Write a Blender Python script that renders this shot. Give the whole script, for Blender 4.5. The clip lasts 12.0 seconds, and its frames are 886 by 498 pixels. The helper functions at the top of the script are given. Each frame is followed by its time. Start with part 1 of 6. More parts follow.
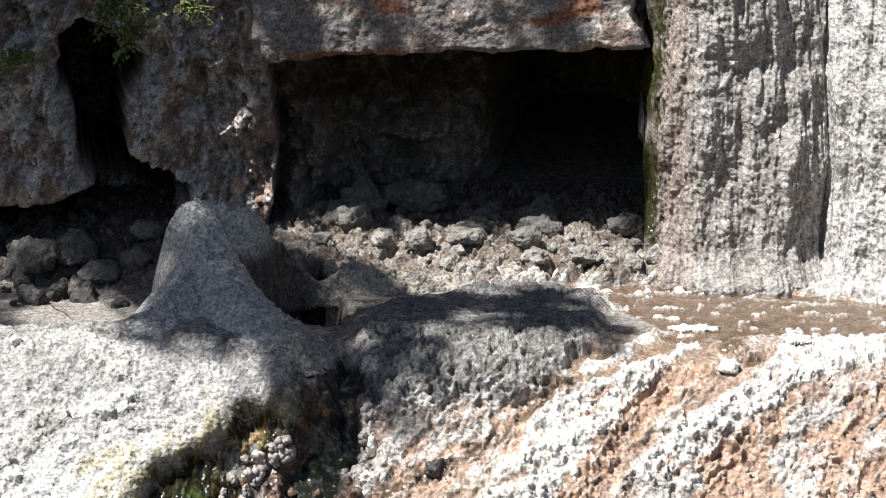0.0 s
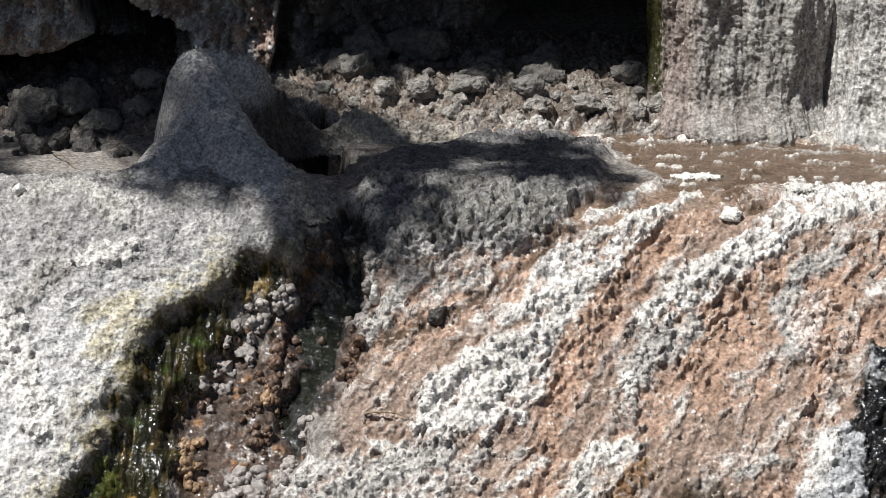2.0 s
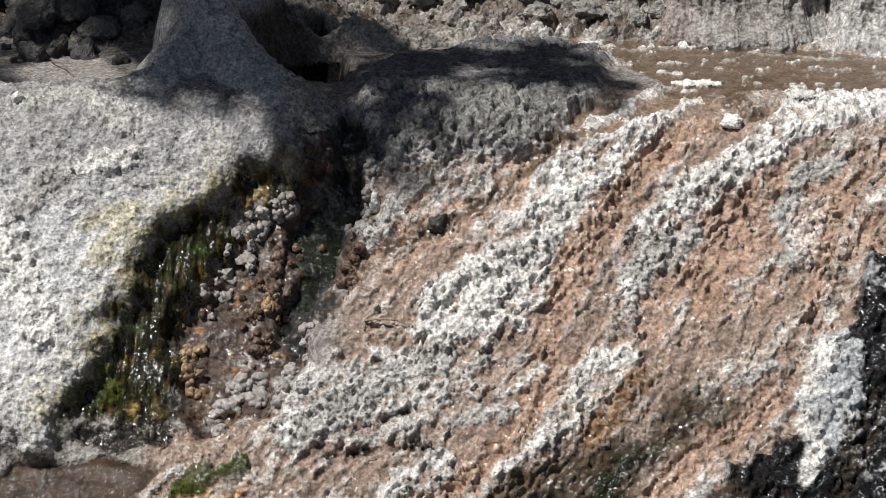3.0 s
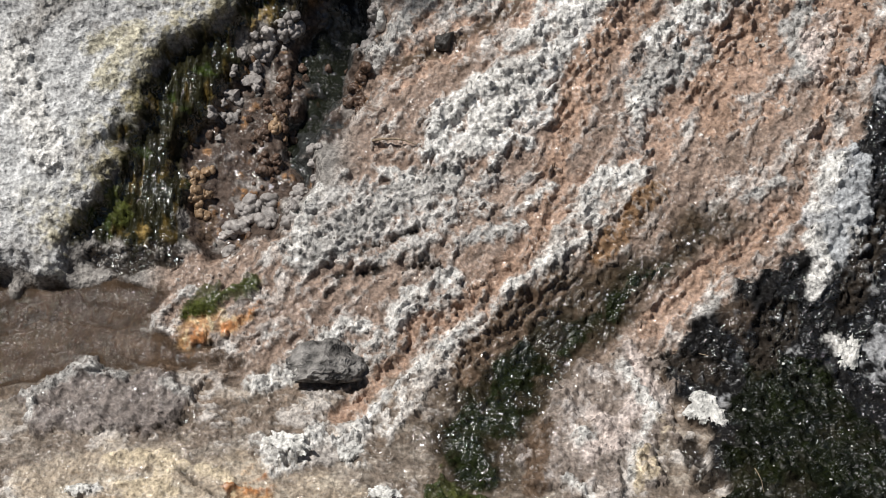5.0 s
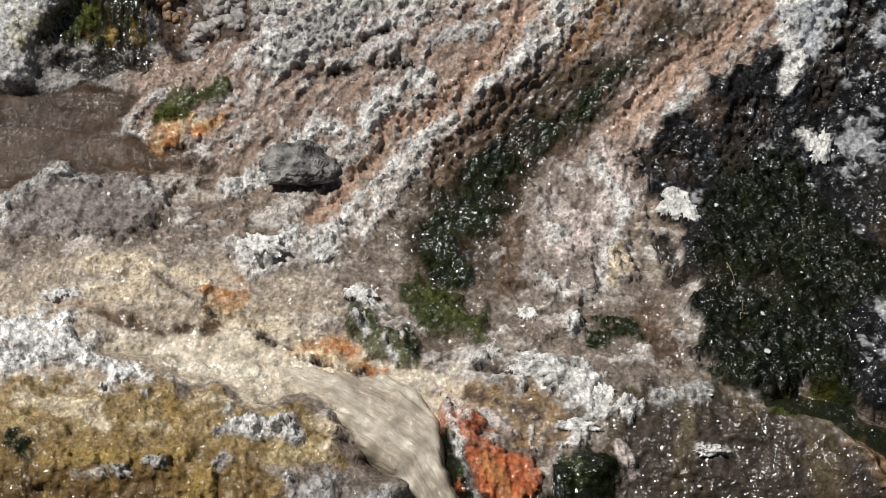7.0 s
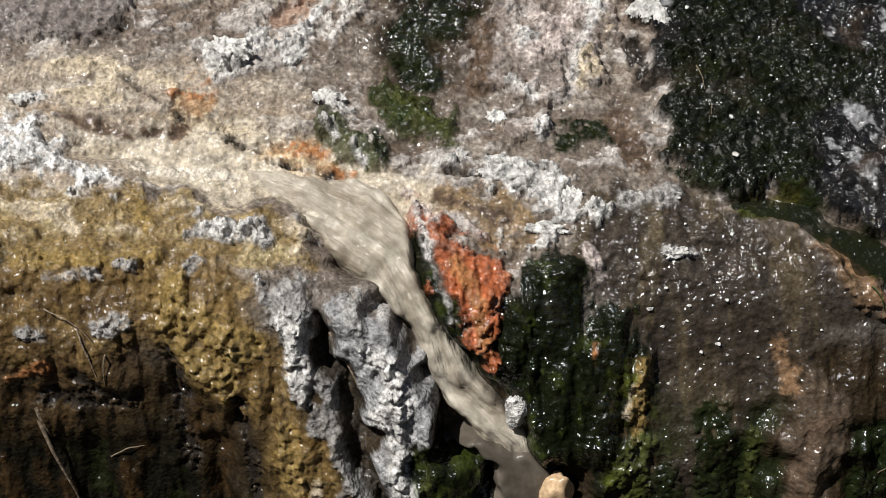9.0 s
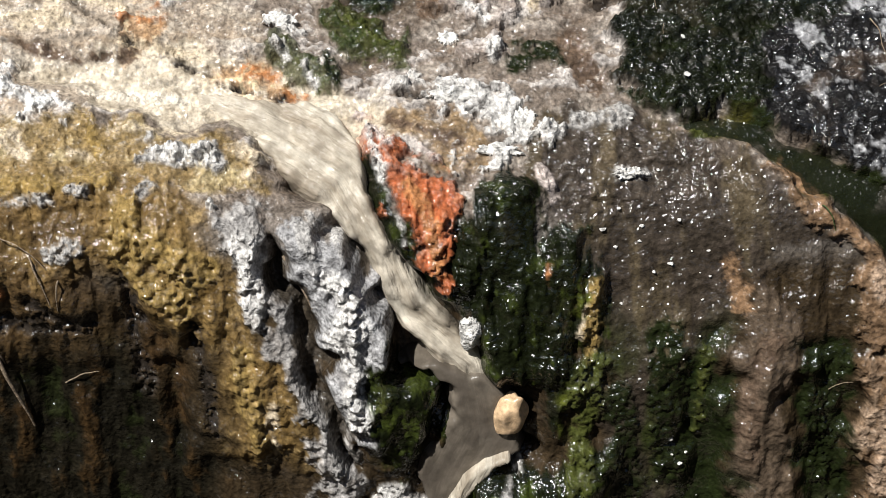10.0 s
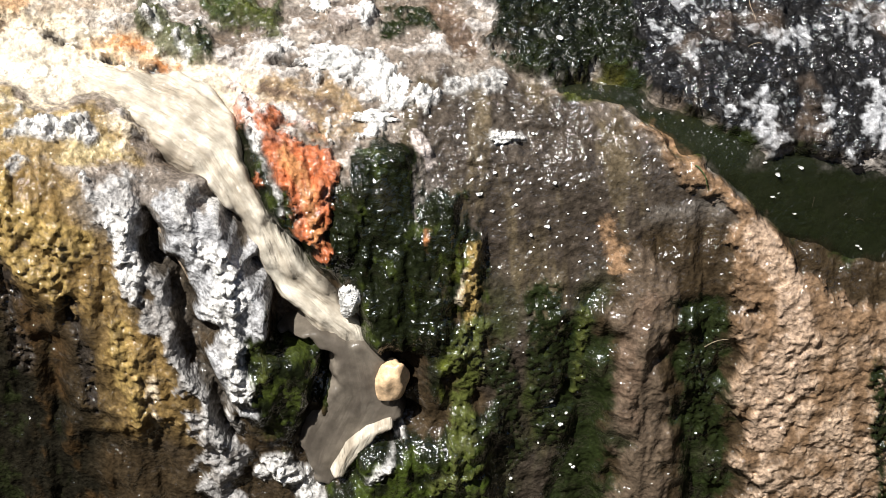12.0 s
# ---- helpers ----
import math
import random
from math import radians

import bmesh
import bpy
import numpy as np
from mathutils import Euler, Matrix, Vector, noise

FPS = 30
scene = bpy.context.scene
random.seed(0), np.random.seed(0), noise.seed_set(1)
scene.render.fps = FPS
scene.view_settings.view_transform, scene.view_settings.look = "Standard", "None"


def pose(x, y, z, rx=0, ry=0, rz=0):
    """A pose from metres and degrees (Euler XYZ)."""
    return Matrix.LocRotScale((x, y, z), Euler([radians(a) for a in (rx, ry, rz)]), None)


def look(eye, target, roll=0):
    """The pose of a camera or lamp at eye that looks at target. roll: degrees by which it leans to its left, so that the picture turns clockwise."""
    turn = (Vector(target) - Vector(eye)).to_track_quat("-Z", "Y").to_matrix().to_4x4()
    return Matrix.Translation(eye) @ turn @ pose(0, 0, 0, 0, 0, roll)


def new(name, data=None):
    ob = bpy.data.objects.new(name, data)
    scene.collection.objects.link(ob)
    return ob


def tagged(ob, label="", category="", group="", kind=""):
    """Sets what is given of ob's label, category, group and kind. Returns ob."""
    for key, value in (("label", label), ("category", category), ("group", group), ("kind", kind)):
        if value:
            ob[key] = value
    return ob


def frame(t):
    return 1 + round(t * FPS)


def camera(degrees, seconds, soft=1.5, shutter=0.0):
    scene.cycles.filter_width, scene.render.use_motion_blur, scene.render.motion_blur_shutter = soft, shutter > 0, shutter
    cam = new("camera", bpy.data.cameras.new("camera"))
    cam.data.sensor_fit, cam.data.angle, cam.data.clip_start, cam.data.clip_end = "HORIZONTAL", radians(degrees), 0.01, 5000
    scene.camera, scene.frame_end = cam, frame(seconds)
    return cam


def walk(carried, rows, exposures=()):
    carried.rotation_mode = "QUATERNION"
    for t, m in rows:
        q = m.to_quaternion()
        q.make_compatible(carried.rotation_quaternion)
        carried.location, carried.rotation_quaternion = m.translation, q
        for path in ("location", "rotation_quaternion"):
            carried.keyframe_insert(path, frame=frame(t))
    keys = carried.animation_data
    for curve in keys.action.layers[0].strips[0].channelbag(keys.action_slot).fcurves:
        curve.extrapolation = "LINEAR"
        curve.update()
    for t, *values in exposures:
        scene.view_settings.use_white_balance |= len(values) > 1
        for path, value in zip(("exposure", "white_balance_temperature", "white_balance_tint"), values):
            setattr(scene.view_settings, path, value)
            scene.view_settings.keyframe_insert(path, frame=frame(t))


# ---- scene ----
cam = camera(27.98, 12.0, soft=0.5)

# ---- walk: a viewer on the opposite bank tilts down and then turns a little to the right ----
EYE = (0.0, 0.0, 2.0)
PATH = [(0.0, 78.00, 0.00, 0.00), (0.5, 76.79, 0.02, 0.17), (1.0, 75.33, 0.28, 0.06), (1.5, 74.37, 0.32, -0.00), (2.0, 73.13, 0.11, 0.06), (2.5, 71.68, 0.10, 0.16), 
        (2.7, 71.05, 0.14, 0.09), (4.3, 66.36, 0.49, 0.12), (4.5, 65.69, 0.70, 0.04), (5.0, 64.33, 0.81, 0.05), (5.5, 63.30, 0.53, -0.22), (6.0, 61.61, 0.84, -0.36), 
        (6.5, 59.51, 1.10, -0.87), (6.7, 58.77, 1.20, -1.07), (8.3, 54.12, 0.45, -1.41), (8.5, 53.21, 0.86, -1.74), (9.0, 51.53, 0.61, -1.97), (9.5, 50.21, 0.46, -2.51), 
        (10.0, 49.02, 0.08, -3.49), (10.5, 48.69, -0.41, -4.35), (11.0, 48.54, -0.67, -5.50), (11.5, 48.51, -1.12, -6.39), (12.0, 48.00, -1.54, -7.31)]
EXPOSURES = [(0.0, 0.75), (1.0, 0.45), (2.5, -0.08), (5.0, -0.32), (6.5, -0.45), (8.5, -0.45), (10.0, 0.1), (12.0, 0.63)]
walk(cam, [(t, pose(*EYE, rx, ry, rz)) for t, rx, ry, rz in PATH], EXPOSURES)

# ---- sky and sun ----
TO_SUN = Vector((-0.42, -0.27, 0.866)).normalized()
world = bpy.data.worlds.new("sky")
scene.world = world
world.use_nodes = True
wn = world.node_tree
sky = wn.nodes.new("ShaderNodeTexSky")
sky.sky_type, sky.sun_disc = "NISHITA", False
sky.sun_elevation = math.asin(TO_SUN.z)
sky.sun_rotation = math.atan2(TO_SUN.x, TO_SUN.y)
wn.links.new(sky.outputs[0], wn.nodes["Background"].inputs[0])
wn.nodes["Background"].inputs[1].default_value = 0.037
sun = new("sun", bpy.data.lights.new("sun", "SUN"))
sun.data.energy, sun.data.angle, sun.data.color = 5.6, radians(0.5), (1.0, 0.98, 0.945)
sun.matrix_world = look(TO_SUN * 40, (0, 0, 0))


# ---- noise on arrays ----
TURN = np.arange(65536, dtype=np.float32) * np.float32(2 * np.pi / 65535)
COSINE, SINE, PART = np.cos(TURN), np.sin(TURN), np.arange(65536, dtype=np.float32) / np.float32(65535)


def scramble(i, j, seed):
    """A number from 0 to 65535 for each pair of whole numbers."""
    h = i.astype(np.int32).view(np.uint32) * np.uint32(374761393)
    h += j.astype(np.int32).view(np.uint32) * np.uint32(668265263)
    h += np.uint32(seed * 1442695041 & 0xFFFFFFFF)
    h ^= h >> np.uint32(13)
    h *= np.uint32(1274126177)
    h ^= h >> np.uint32(15)
    h *= np.uint32(2246822519)
    h ^= h >> np.uint32(16)
    return h & np.uint32(0xFFFF)


def hashed(i, j, seed):
    return PART[scramble(i, j, seed)]


def smooth_noise(x, y, seed=0):
    """Gradient noise, about -1 to 1."""
    x, y = np.asarray(x, np.float32), np.asarray(y, np.float32)
    i, j = np.floor(x), np.floor(y)
    u, v = x - i, y - j
    a, b = u * u * u * (u * (u * 6 - 15) + 10), v * v * v * (v * (v * 6 - 15) + 10)
    corner = []
    for di in (0, 1):
        for dj in (0, 1):
            w = scramble(i + di, j + dj, seed)
            corner.append(COSINE[w] * (u - di) + SINE[w] * (v - dj))
    lo, hi = corner[0] + (corner[1] - corner[0]) * b, corner[2] + (corner[3] - corner[2]) * b
    return np.float32(1.5) * (lo + (hi - lo) * a)


def fractal(x, y, size, seed=0, octaves=4, gain=0.5):
    total, amp, norm = 0, 1.0, 0.0
    for k in range(octaves):
        total = total + amp * smooth_noise(x / size + 17.3 * k, y / size - 9.1 * k, seed + k)
        norm += amp
        amp, size = amp * gain, size * 0.5
    return total / norm


def cells(x, y, size, seed=0):
    """Rounded knobs: 1 in the middle of a cell, 0 at its rim, and a random number a cell."""
    x, y = x / size, y / size
    i, j = np.floor(x), np.floor(y)
    near, second, tag = np.full(x.shape, 9.0), np.full(x.shape, 9.0), np.zeros(x.shape)
    for di in (-1, 0, 1):
        for dj in (-1, 0, 1):
            px_, py_ = i + di + hashed(i + di, j + dj, seed), j + dj + hashed(i + di, j + dj, seed + 7)
            d = np.hypot(x - px_, y - py_)
            closer = d < near
            second = np.where(closer, near, np.minimum(second, d))
            tag = np.where(closer, hashed(i + di, j + dj, seed + 13), tag)
            near = np.where(closer, d, near)
    return np.clip(second - near, 0, 1) ** 0.6, tag


def popcorn(x, y, size, seed=0, fill=0.8):
    """Rounded lumps of uneven size with gaps between them, 0 to about 0.6."""
    x, y = x / size, y / size
    i, j = np.floor(x), np.floor(y)
    top = np.zeros(x.shape)
    for di in (-1, 0, 1):
        for dj in (-1, 0, 1):
            a, b = hashed(i + di, j + dj, seed), hashed(i + di, j + dj, seed + 7)
            r = (0.35 + 0.4 * hashed(i + di, j + dj, seed + 11)) * (hashed(i + di, j + dj, seed + 17) < fill)
            d2 = (x - i - di - a) ** 2 + (y - j - dj - b) ** 2
            top = np.maximum(top, np.sqrt(np.maximum(r * r - d2, 0)))
    return top


def ramp(v, lo, hi):
    k = np.clip((v - lo) / (hi - lo), 0, 1)
    return k * k * (3 - 2 * k)


def inside(x, y, outline):
    """Signed distance to an outline, positive within."""
    p = np.array(outline, float)
    q = np.roll(p, -1, axis=0)
    best, odd = np.full(x.shape, 1e9), np.zeros(x.shape, bool)
    for (ax, ay), (bx, by) in zip(p, q):
        ex, ey = bx - ax, by - ay
        k = np.clip(((x - ax) * ex + (y - ay) * ey) / (ex * ex + ey * ey + 1e-12), 0, 1)
        best = np.minimum(best, np.hypot(x - ax - k * ex, y - ay - k * ey))
        odd ^= ((ay > y) != (by > y)) & (x < ex * (y - ay) / (ey if abs(ey) > 1e-9 else 1e-9) + ax)
    return np.where(odd, best, -best)


# ---- materials ----
def nodes_of(name):
    m = bpy.data.materials.new(name)
    m.use_nodes = True
    return m, m.node_tree, m.node_tree.nodes["Principled BSDF"]


def add(tree, kind, **inputs):
    n = tree.nodes.new(kind)
    for key, value in inputs.items():
        n.inputs[key.replace("_", " ")].default_value = value
    return n


def maths(tree, op, a, b):
    n = tree.nodes.new("ShaderNodeMath")
    n.operation = op
    for k, v in enumerate((a, b)):
        if isinstance(v, (int, float)):
            n.inputs[k].default_value = v
        else:
            tree.links.new(v, n.inputs[k])
    return n.outputs[0]


def spread(tree, value, lo, hi, to_lo, to_hi):
    n = tree.nodes.new("ShaderNodeMapRange")
    for k, v in enumerate((lo, hi, to_lo, to_hi), 1):
        n.inputs[k].default_value = v
    tree.links.new(value, n.inputs[0])
    return n.outputs[0]


def grain(tree, size, detail=4.0, rough=0.6, coords=None):
    n = add(tree, "ShaderNodeTexNoise", Scale=1.0 / size, Detail=detail, Roughness=rough)
    if coords is not None:
        tree.links.new(coords, n.inputs["Vector"])
    return n.outputs["Fac"]


def tinted(tree, colour, factor):
    n = tree.nodes.new("ShaderNodeVectorMath")
    n.operation = "SCALE"
    tree.links.new(colour, n.inputs[0])
    tree.links.new(factor, n.inputs["Scale"])
    return n.outputs[0]


def mineral(name, bump=0.8, knob=0.02):
    """Sinter, mud and algae: the mineral colour and the wetness come with the surface, grain and pits from here."""
    m, tree, b = nodes_of(name)
    geo = tree.nodes.new("ShaderNodeTexCoord").outputs["Object"]
    tint, wet = tree.nodes.new("ShaderNodeAttribute"), tree.nodes.new("ShaderNodeAttribute")
    tint.attribute_name, wet.attribute_name = "tint", "wet"
    fine, mid = grain(tree, 0.014, 2, 0.55, geo), grain(tree, 0.045, 3, 0.6, geo)
    vor = add(tree, "ShaderNodeTexVoronoi", Scale=1.0 / knob)
    tree.links.new(geo, vor.inputs["Vector"])
    shade = maths(tree, "MULTIPLY", spread(tree, fine, 0.27, 0.73, -0.55, 0.55), spread(tree, wet.outputs["Fac"], 0.3, 0.9, 1.0, 0.65))
    shade = maths(tree, "MULTIPLY", spread(tree, mid, 0.3, 0.7, 0.62, 1.28), maths(tree, "ADD", shade, 1.0))
    tree.links.new(tinted(tree, tint.outputs["Color"], shade), b.inputs["Base Color"])
    gloss = maths(tree, "MULTIPLY", wet.outputs["Fac"], spread(tree, mid, 0.35, 0.6, 0.55, 1.0))
    tree.links.new(spread(tree, gloss, 0, 1, 0.95, 0.55), b.inputs["Roughness"])
    b.inputs["Specular IOR Level"].default_value = 0.03
    film = spread(tree, grain(tree, 0.11, 4, 0.65, geo), 0.42, 0.56, 0.05, 1.0)
    tree.links.new(maths(tree, "MULTIPLY", spread(tree, gloss, 0.2, 0.8, 0.0, 1.0), film), b.inputs["Coat Weight"])
    b.inputs["Coat Roughness"].default_value = 0.17
    b.inputs["Coat IOR"].default_value = 1.8
    ripple = tree.nodes.new("ShaderNodeBump")
    ripple.inputs["Distance"].default_value = 0.014
    tree.links.new(grain(tree, 0.018, 1, 0.4, geo), ripple.inputs["Height"])
    tree.links.new(ripple.outputs[0], b.inputs["Coat Normal"])
    relief = maths(tree, "ADD", maths(tree, "MULTIPLY", fine, 0.010), maths(tree, "MULTIPLY", mid, 0.014))
    relief = maths(tree, "SUBTRACT", relief, maths(tree, "MULTIPLY", vor.outputs["Distance"], knob * 0.22))
    bp = tree.nodes.new("ShaderNodeBump")
    bp.inputs["Distance"].default_value = bump
    tree.links.new(spread(tree, wet.outputs["Fac"], 0.3, 1.0, 1.0, 0.5), bp.inputs["Strength"])
    tree.links.new(relief, bp.inputs["Height"])
    tree.links.new(bp.outputs[0], b.inputs["Normal"])
    return m


def plain(name, colour, rough, size=0.03, vary=0.35, relief=0.004, spec=0.4):
    m, tree, b = nodes_of(name)
    geo = tree.nodes.new("ShaderNodeNewGeometry").outputs["Position"]
    mid, fine = grain(tree, size, 4, 0.6, geo), grain(tree, size * 0.35, 2, 0.6, geo)
    rgb = tree.nodes.new("ShaderNodeRGB")
    rgb.outputs[0].default_value = (*colour, 1)
    one = tree.nodes.new("ShaderNodeObjectInfo").outputs["Random"]
    shade = maths(tree, "MULTIPLY", spread(tree, mid, 0.3, 0.7, 1 - vary * 1.3, 1 + vary * 1.1), spread(tree, fine, 0.25, 0.75, 0.7, 1.25))
    shade = maths(tree, "MULTIPLY", shade, spread(tree, one, 0, 1, 0.85, 1.15))
    tree.links.new(tinted(tree, rgb.outputs[0], shade), b.inputs["Base Color"])
    b.inputs["Roughness"].default_value = rough
    b.inputs["Specular IOR Level"].default_value = spec
    bp = tree.nodes.new("ShaderNodeBump")
    tree.links.new(maths(tree, "ADD", maths(tree, "MULTIPLY", mid, relief * 3), maths(tree, "MULTIPLY", fine, relief)), bp.inputs["Height"])
    bp.inputs["Distance"].default_value = 1.0
    tree.links.new(bp.outputs[0], b.inputs["Normal"])
    return m


def liquid(name, colour, alpha, rough, wave=0.03, relief=0.003, deep=None):
    """Murky hot water: a coloured, partly clear sheet with ripples; deep: a second tone, in streaks along the run."""
    m, tree, b = nodes_of(name)
    geo = tree.nodes.new("ShaderNodeTexCoord").outputs["Object"]
    mid = grain(tree, wave * 3, 4, 0.6, geo)
    rgb = tree.nodes.new("ShaderNodeRGB")
    rgb.outputs[0].default_value = (*colour, 1)
    shade = tinted(tree, rgb.outputs[0], spread(tree, mid, 0.3, 0.7, 0.75, 1.2))
    if deep:
        way = tree.nodes.new("ShaderNodeAttribute")
        way.attribute_name = "way"
        geo = way.outputs["Vector"]
        mix = tree.nodes.new("ShaderNodeMix")
        mix.data_type = "RGBA"
        tree.links.new(spread(tree, grain(tree, wave * 4, 5, 0.65, geo), 0.36, 0.6, 0.0, 1.0), mix.inputs[0])
        mix.inputs[6].default_value = (*deep, 1)
        tree.links.new(shade, mix.inputs[7])
        shade = mix.outputs[2]
    tree.links.new(shade, b.inputs["Base Color"])
    b.inputs["Roughness"].default_value = rough
    b.inputs["IOR"].default_value = 1.33
    tree.links.new(spread(tree, mid, 0.35, 0.65, alpha - 0.12, alpha + 0.12), b.inputs["Alpha"])
    bp = tree.nodes.new("ShaderNodeBump")
    bp.inputs["Distance"].default_value = relief
    tree.links.new(grain(tree, wave, 4, 0.6, geo), bp.inputs["Height"])
    tree.links.new(bp.outputs[0], b.inputs["Normal"])
    return m


GROUND = mineral("wet_sinter")
CLIFF = mineral("weathered_cliff", 0.5, 0.03)
FLOW = mineral("flowstone", 0.55, 0.016)
STONE_PALE = plain("pale_sinter_stone", (0.33, 0.31, 0.285), 0.8, 0.035, 0.45, 0.014)
STONE_GREY = plain("grey_stone", (0.15, 0.142, 0.13), 0.7, 0.035, 0.4, 0.009)
STONE_BOULDER = plain("crusted_grey_boulder", (0.25, 0.235, 0.22), 0.8, 0.07, 0.8, 0.016)
# moist stone, its colour lowered further for the shade left of the mound
STONE_SHADE = plain("damp_shaded_stone", (0.06, 0.056, 0.055), 0.6, 0.035, 0.6, 0.012)
STONE_DARK = plain("dark_wet_stone", (0.06, 0.055, 0.05), 0.4)
STONE_BROWN = plain("brown_botryoidal_stone", (0.11, 0.07, 0.05), 0.25)
KNOB_PALE = plain("pale_botryoidal_stone", (0.34, 0.31, 0.29), 0.5, 0.03, 0.3, 0.003)
KNOB_TAN = plain("tan_botryoidal_stone", (0.30, 0.20, 0.12), 0.3, 0.03, 0.35, 0.002)
STONE_WHITE = plain("white_sinter", (0.72, 0.70, 0.66), 0.85, 0.035, 0.4, 0.009)
STONE_ORANGE = plain("orange_stained_stone", (0.72, 0.50, 0.30), 0.3, 0.05, 0.3, 0.001)
MUD_WATER = liquid("brown_hot_water", (0.12, 0.078, 0.048), 0.36, 0.08, 0.025, 0.006)
POOL_WATER = liquid("dark_pool_water", (0.012, 0.014, 0.007), 0.6, 0.06, 0.03, 0.006)
RUSH_WATER = liquid("rushing_milky_water", (0.74, 0.67, 0.55), 0.8, 0.18, 0.022, 0.018, (0.36, 0.30, 0.225))
BASIN_WATER = liquid("grey_brown_churned_water", (0.16, 0.136, 0.107), 0.86, 0.3, 0.02, 0.003, (0.12, 0.10, 0.08))
TWIG = plain("dry_twig", (0.25, 0.19, 0.13), 0.8, 0.02)
LEAF = plain("dull_leaf", (0.05, 0.08, 0.02), 0.6, 0.05)
FERN = plain("fern_leaf", (0.10, 0.13, 0.035), 0.6, 0.05)
BARK = plain("bark", (0.11, 0.085, 0.06), 0.9, 0.05)


def mesh_of(name, verts, faces, material, smooth=True, attributes=()):
    me = bpy.data.meshes.new(name)
    verts, faces = np.asarray(verts, np.float32), np.asarray(faces, np.int32)
    me.vertices.add(len(verts))
    me.vertices.foreach_set("co", verts.ravel())
    me.loops.add(faces.size)
    me.loops.foreach_set("vertex_index", faces.ravel())
    me.polygons.add(len(faces))
    me.polygons.foreach_set("loop_start", np.arange(0, faces.size, faces.shape[1], dtype=np.int32))
    if smooth:
        me.polygons.foreach_set("use_smooth", np.ones(len(faces), bool))
    me.update(calc_edges=True)
    for key, values in attributes:
        if values.ndim == 2:
            at = me.attributes.new(key, "FLOAT_COLOR", "POINT")
            at.data.foreach_set("color", np.c_[values, np.ones(len(values))].astype(np.float32).ravel())
        else:
            me.attributes.new(key, "FLOAT", "POINT").data.foreach_set("value", values.astype(np.float32))
    me.materials.append(material)
    return me


def grid_faces(rows, cols, keep=None):
    i = np.arange(rows * cols).reshape(rows, cols)
    f = np.stack([i[:-1, :-1], i[:-1, 1:], i[1:, 1:], i[1:, :-1]], -1).reshape(-1, 4)
    if keep is not None:
        f = f[keep.ravel()[f].all(1)]
    return f


def part(name, mesh, parent, label=""):
    ob = new(name, mesh)
    ob.parent = parent
    return tagged(ob, label)


# ---- the lie of the land: one profile from the cave down to the foot of the fall and up the viewer's bank ----
PROFILE = [(34, 3.0), (11.2, 0.35), (9.6, 0.25), (8.9, 0.18), (8.5, 0.0), (7.45, 0.0), (7.2, -0.06), (5.95, -1.38), (5.6, -1.56), (4.95, -1.84), (4.75, -2.0),
           (4.5, -2.55), (4.36, -3.3), (4.3, -4.6), (3.2, -4.9), (2.2, -4.0), (1.2, -0.2), (0.6, 0.35), (-1.0, 0.4), (-40, 1.0)]
knots = np.array(PROFILE, float)
ALONG = np.r_[0, np.cumsum(np.hypot(*np.diff(knots, axis=0).T))]
ALONG -= ALONG[1]  # measured from the back of the cave
line_s = np.arange(ALONG[0], ALONG[-1], 0.01)
hann = np.hanning(25) / np.hanning(25).sum()
line_y = np.convolve(np.pad(np.interp(line_s, ALONG, knots[:, 0]), 12, "edge"), hann, "valid")
line_z = np.convolve(np.pad(np.interp(line_s, ALONG, knots[:, 1]), 12, "edge"), hann, "valid")
line_a = np.arctan2(np.gradient(line_z), -np.gradient(line_y))


def bed(s):
    """The profile at s metres from the back of the cave: y, z and the normal's y, z."""
    y, z, a = np.interp(s, line_s, line_y), np.interp(s, line_s, line_z), np.interp(s, line_s, line_a)
    return y, z, np.sin(a), np.cos(a)


REGION = {}
REGION["bank"] = [(-2.09, 3.73), (-1.78, 3.77), (-1.41, 3.73), (-1.28, 3.16), (-0.93, 3.45), (-0.75, 3.73), (-0.47, 3.88), (-0.42, 4.11), (-0.45, 4.32), (-0.56, 4.22), (-0.67, 4.26), (-0.80, 4.28), (-0.90, 4.36), (-1.02, 4.46), (-1.14, 4.49), (-1.21, 4.63), (-1.24, 4.75), (-1.30, 4.92), (-1.33, 5.04), (-1.45, 5.23), (-1.49, 5.36), (-1.56, 5.47), (-1.78, 5.49), (-1.92, 5.49)]
REGION["moss_wall"] = [(-0.56, 4.22), (-0.67, 4.26), (-0.80, 4.28), (-0.90, 4.36), (-1.02, 4.46), (-1.14, 4.49), (-1.21, 4.63), (-1.24, 4.75), (-1.30, 4.92), (-1.33, 5.04), (-1.45, 5.23), (-1.49, 5.25), (-1.42, 5.36), (-1.22, 5.42), (-1.09, 5.32), (-1.07, 5.03), (-1.05, 4.88), (-0.94, 4.66), (-0.84, 4.46), (-0.68, 4.30), (-0.57, 4.22)]
REGION["gully"] = [(-0.59, 4.12), (-0.69, 4.31), (-0.77, 4.42), (-0.91, 4.56), (-0.98, 4.75), (-1.10, 4.85), (-1.10, 5.02), (-1.06, 5.18), (-1.07, 5.35), (-0.97, 5.39), (-0.79, 5.30), (-0.69, 5.25), (-0.65, 5.17), (-0.57, 5.07), (-0.56, 4.95), (-0.51, 4.85), (-0.41, 4.77), (-0.32, 4.68), (-0.31, 4.59), (-0.38, 4.51), (-0.32, 4.38), (-0.33, 4.24), (-0.37, 3.94), (-0.41, 3.94)]
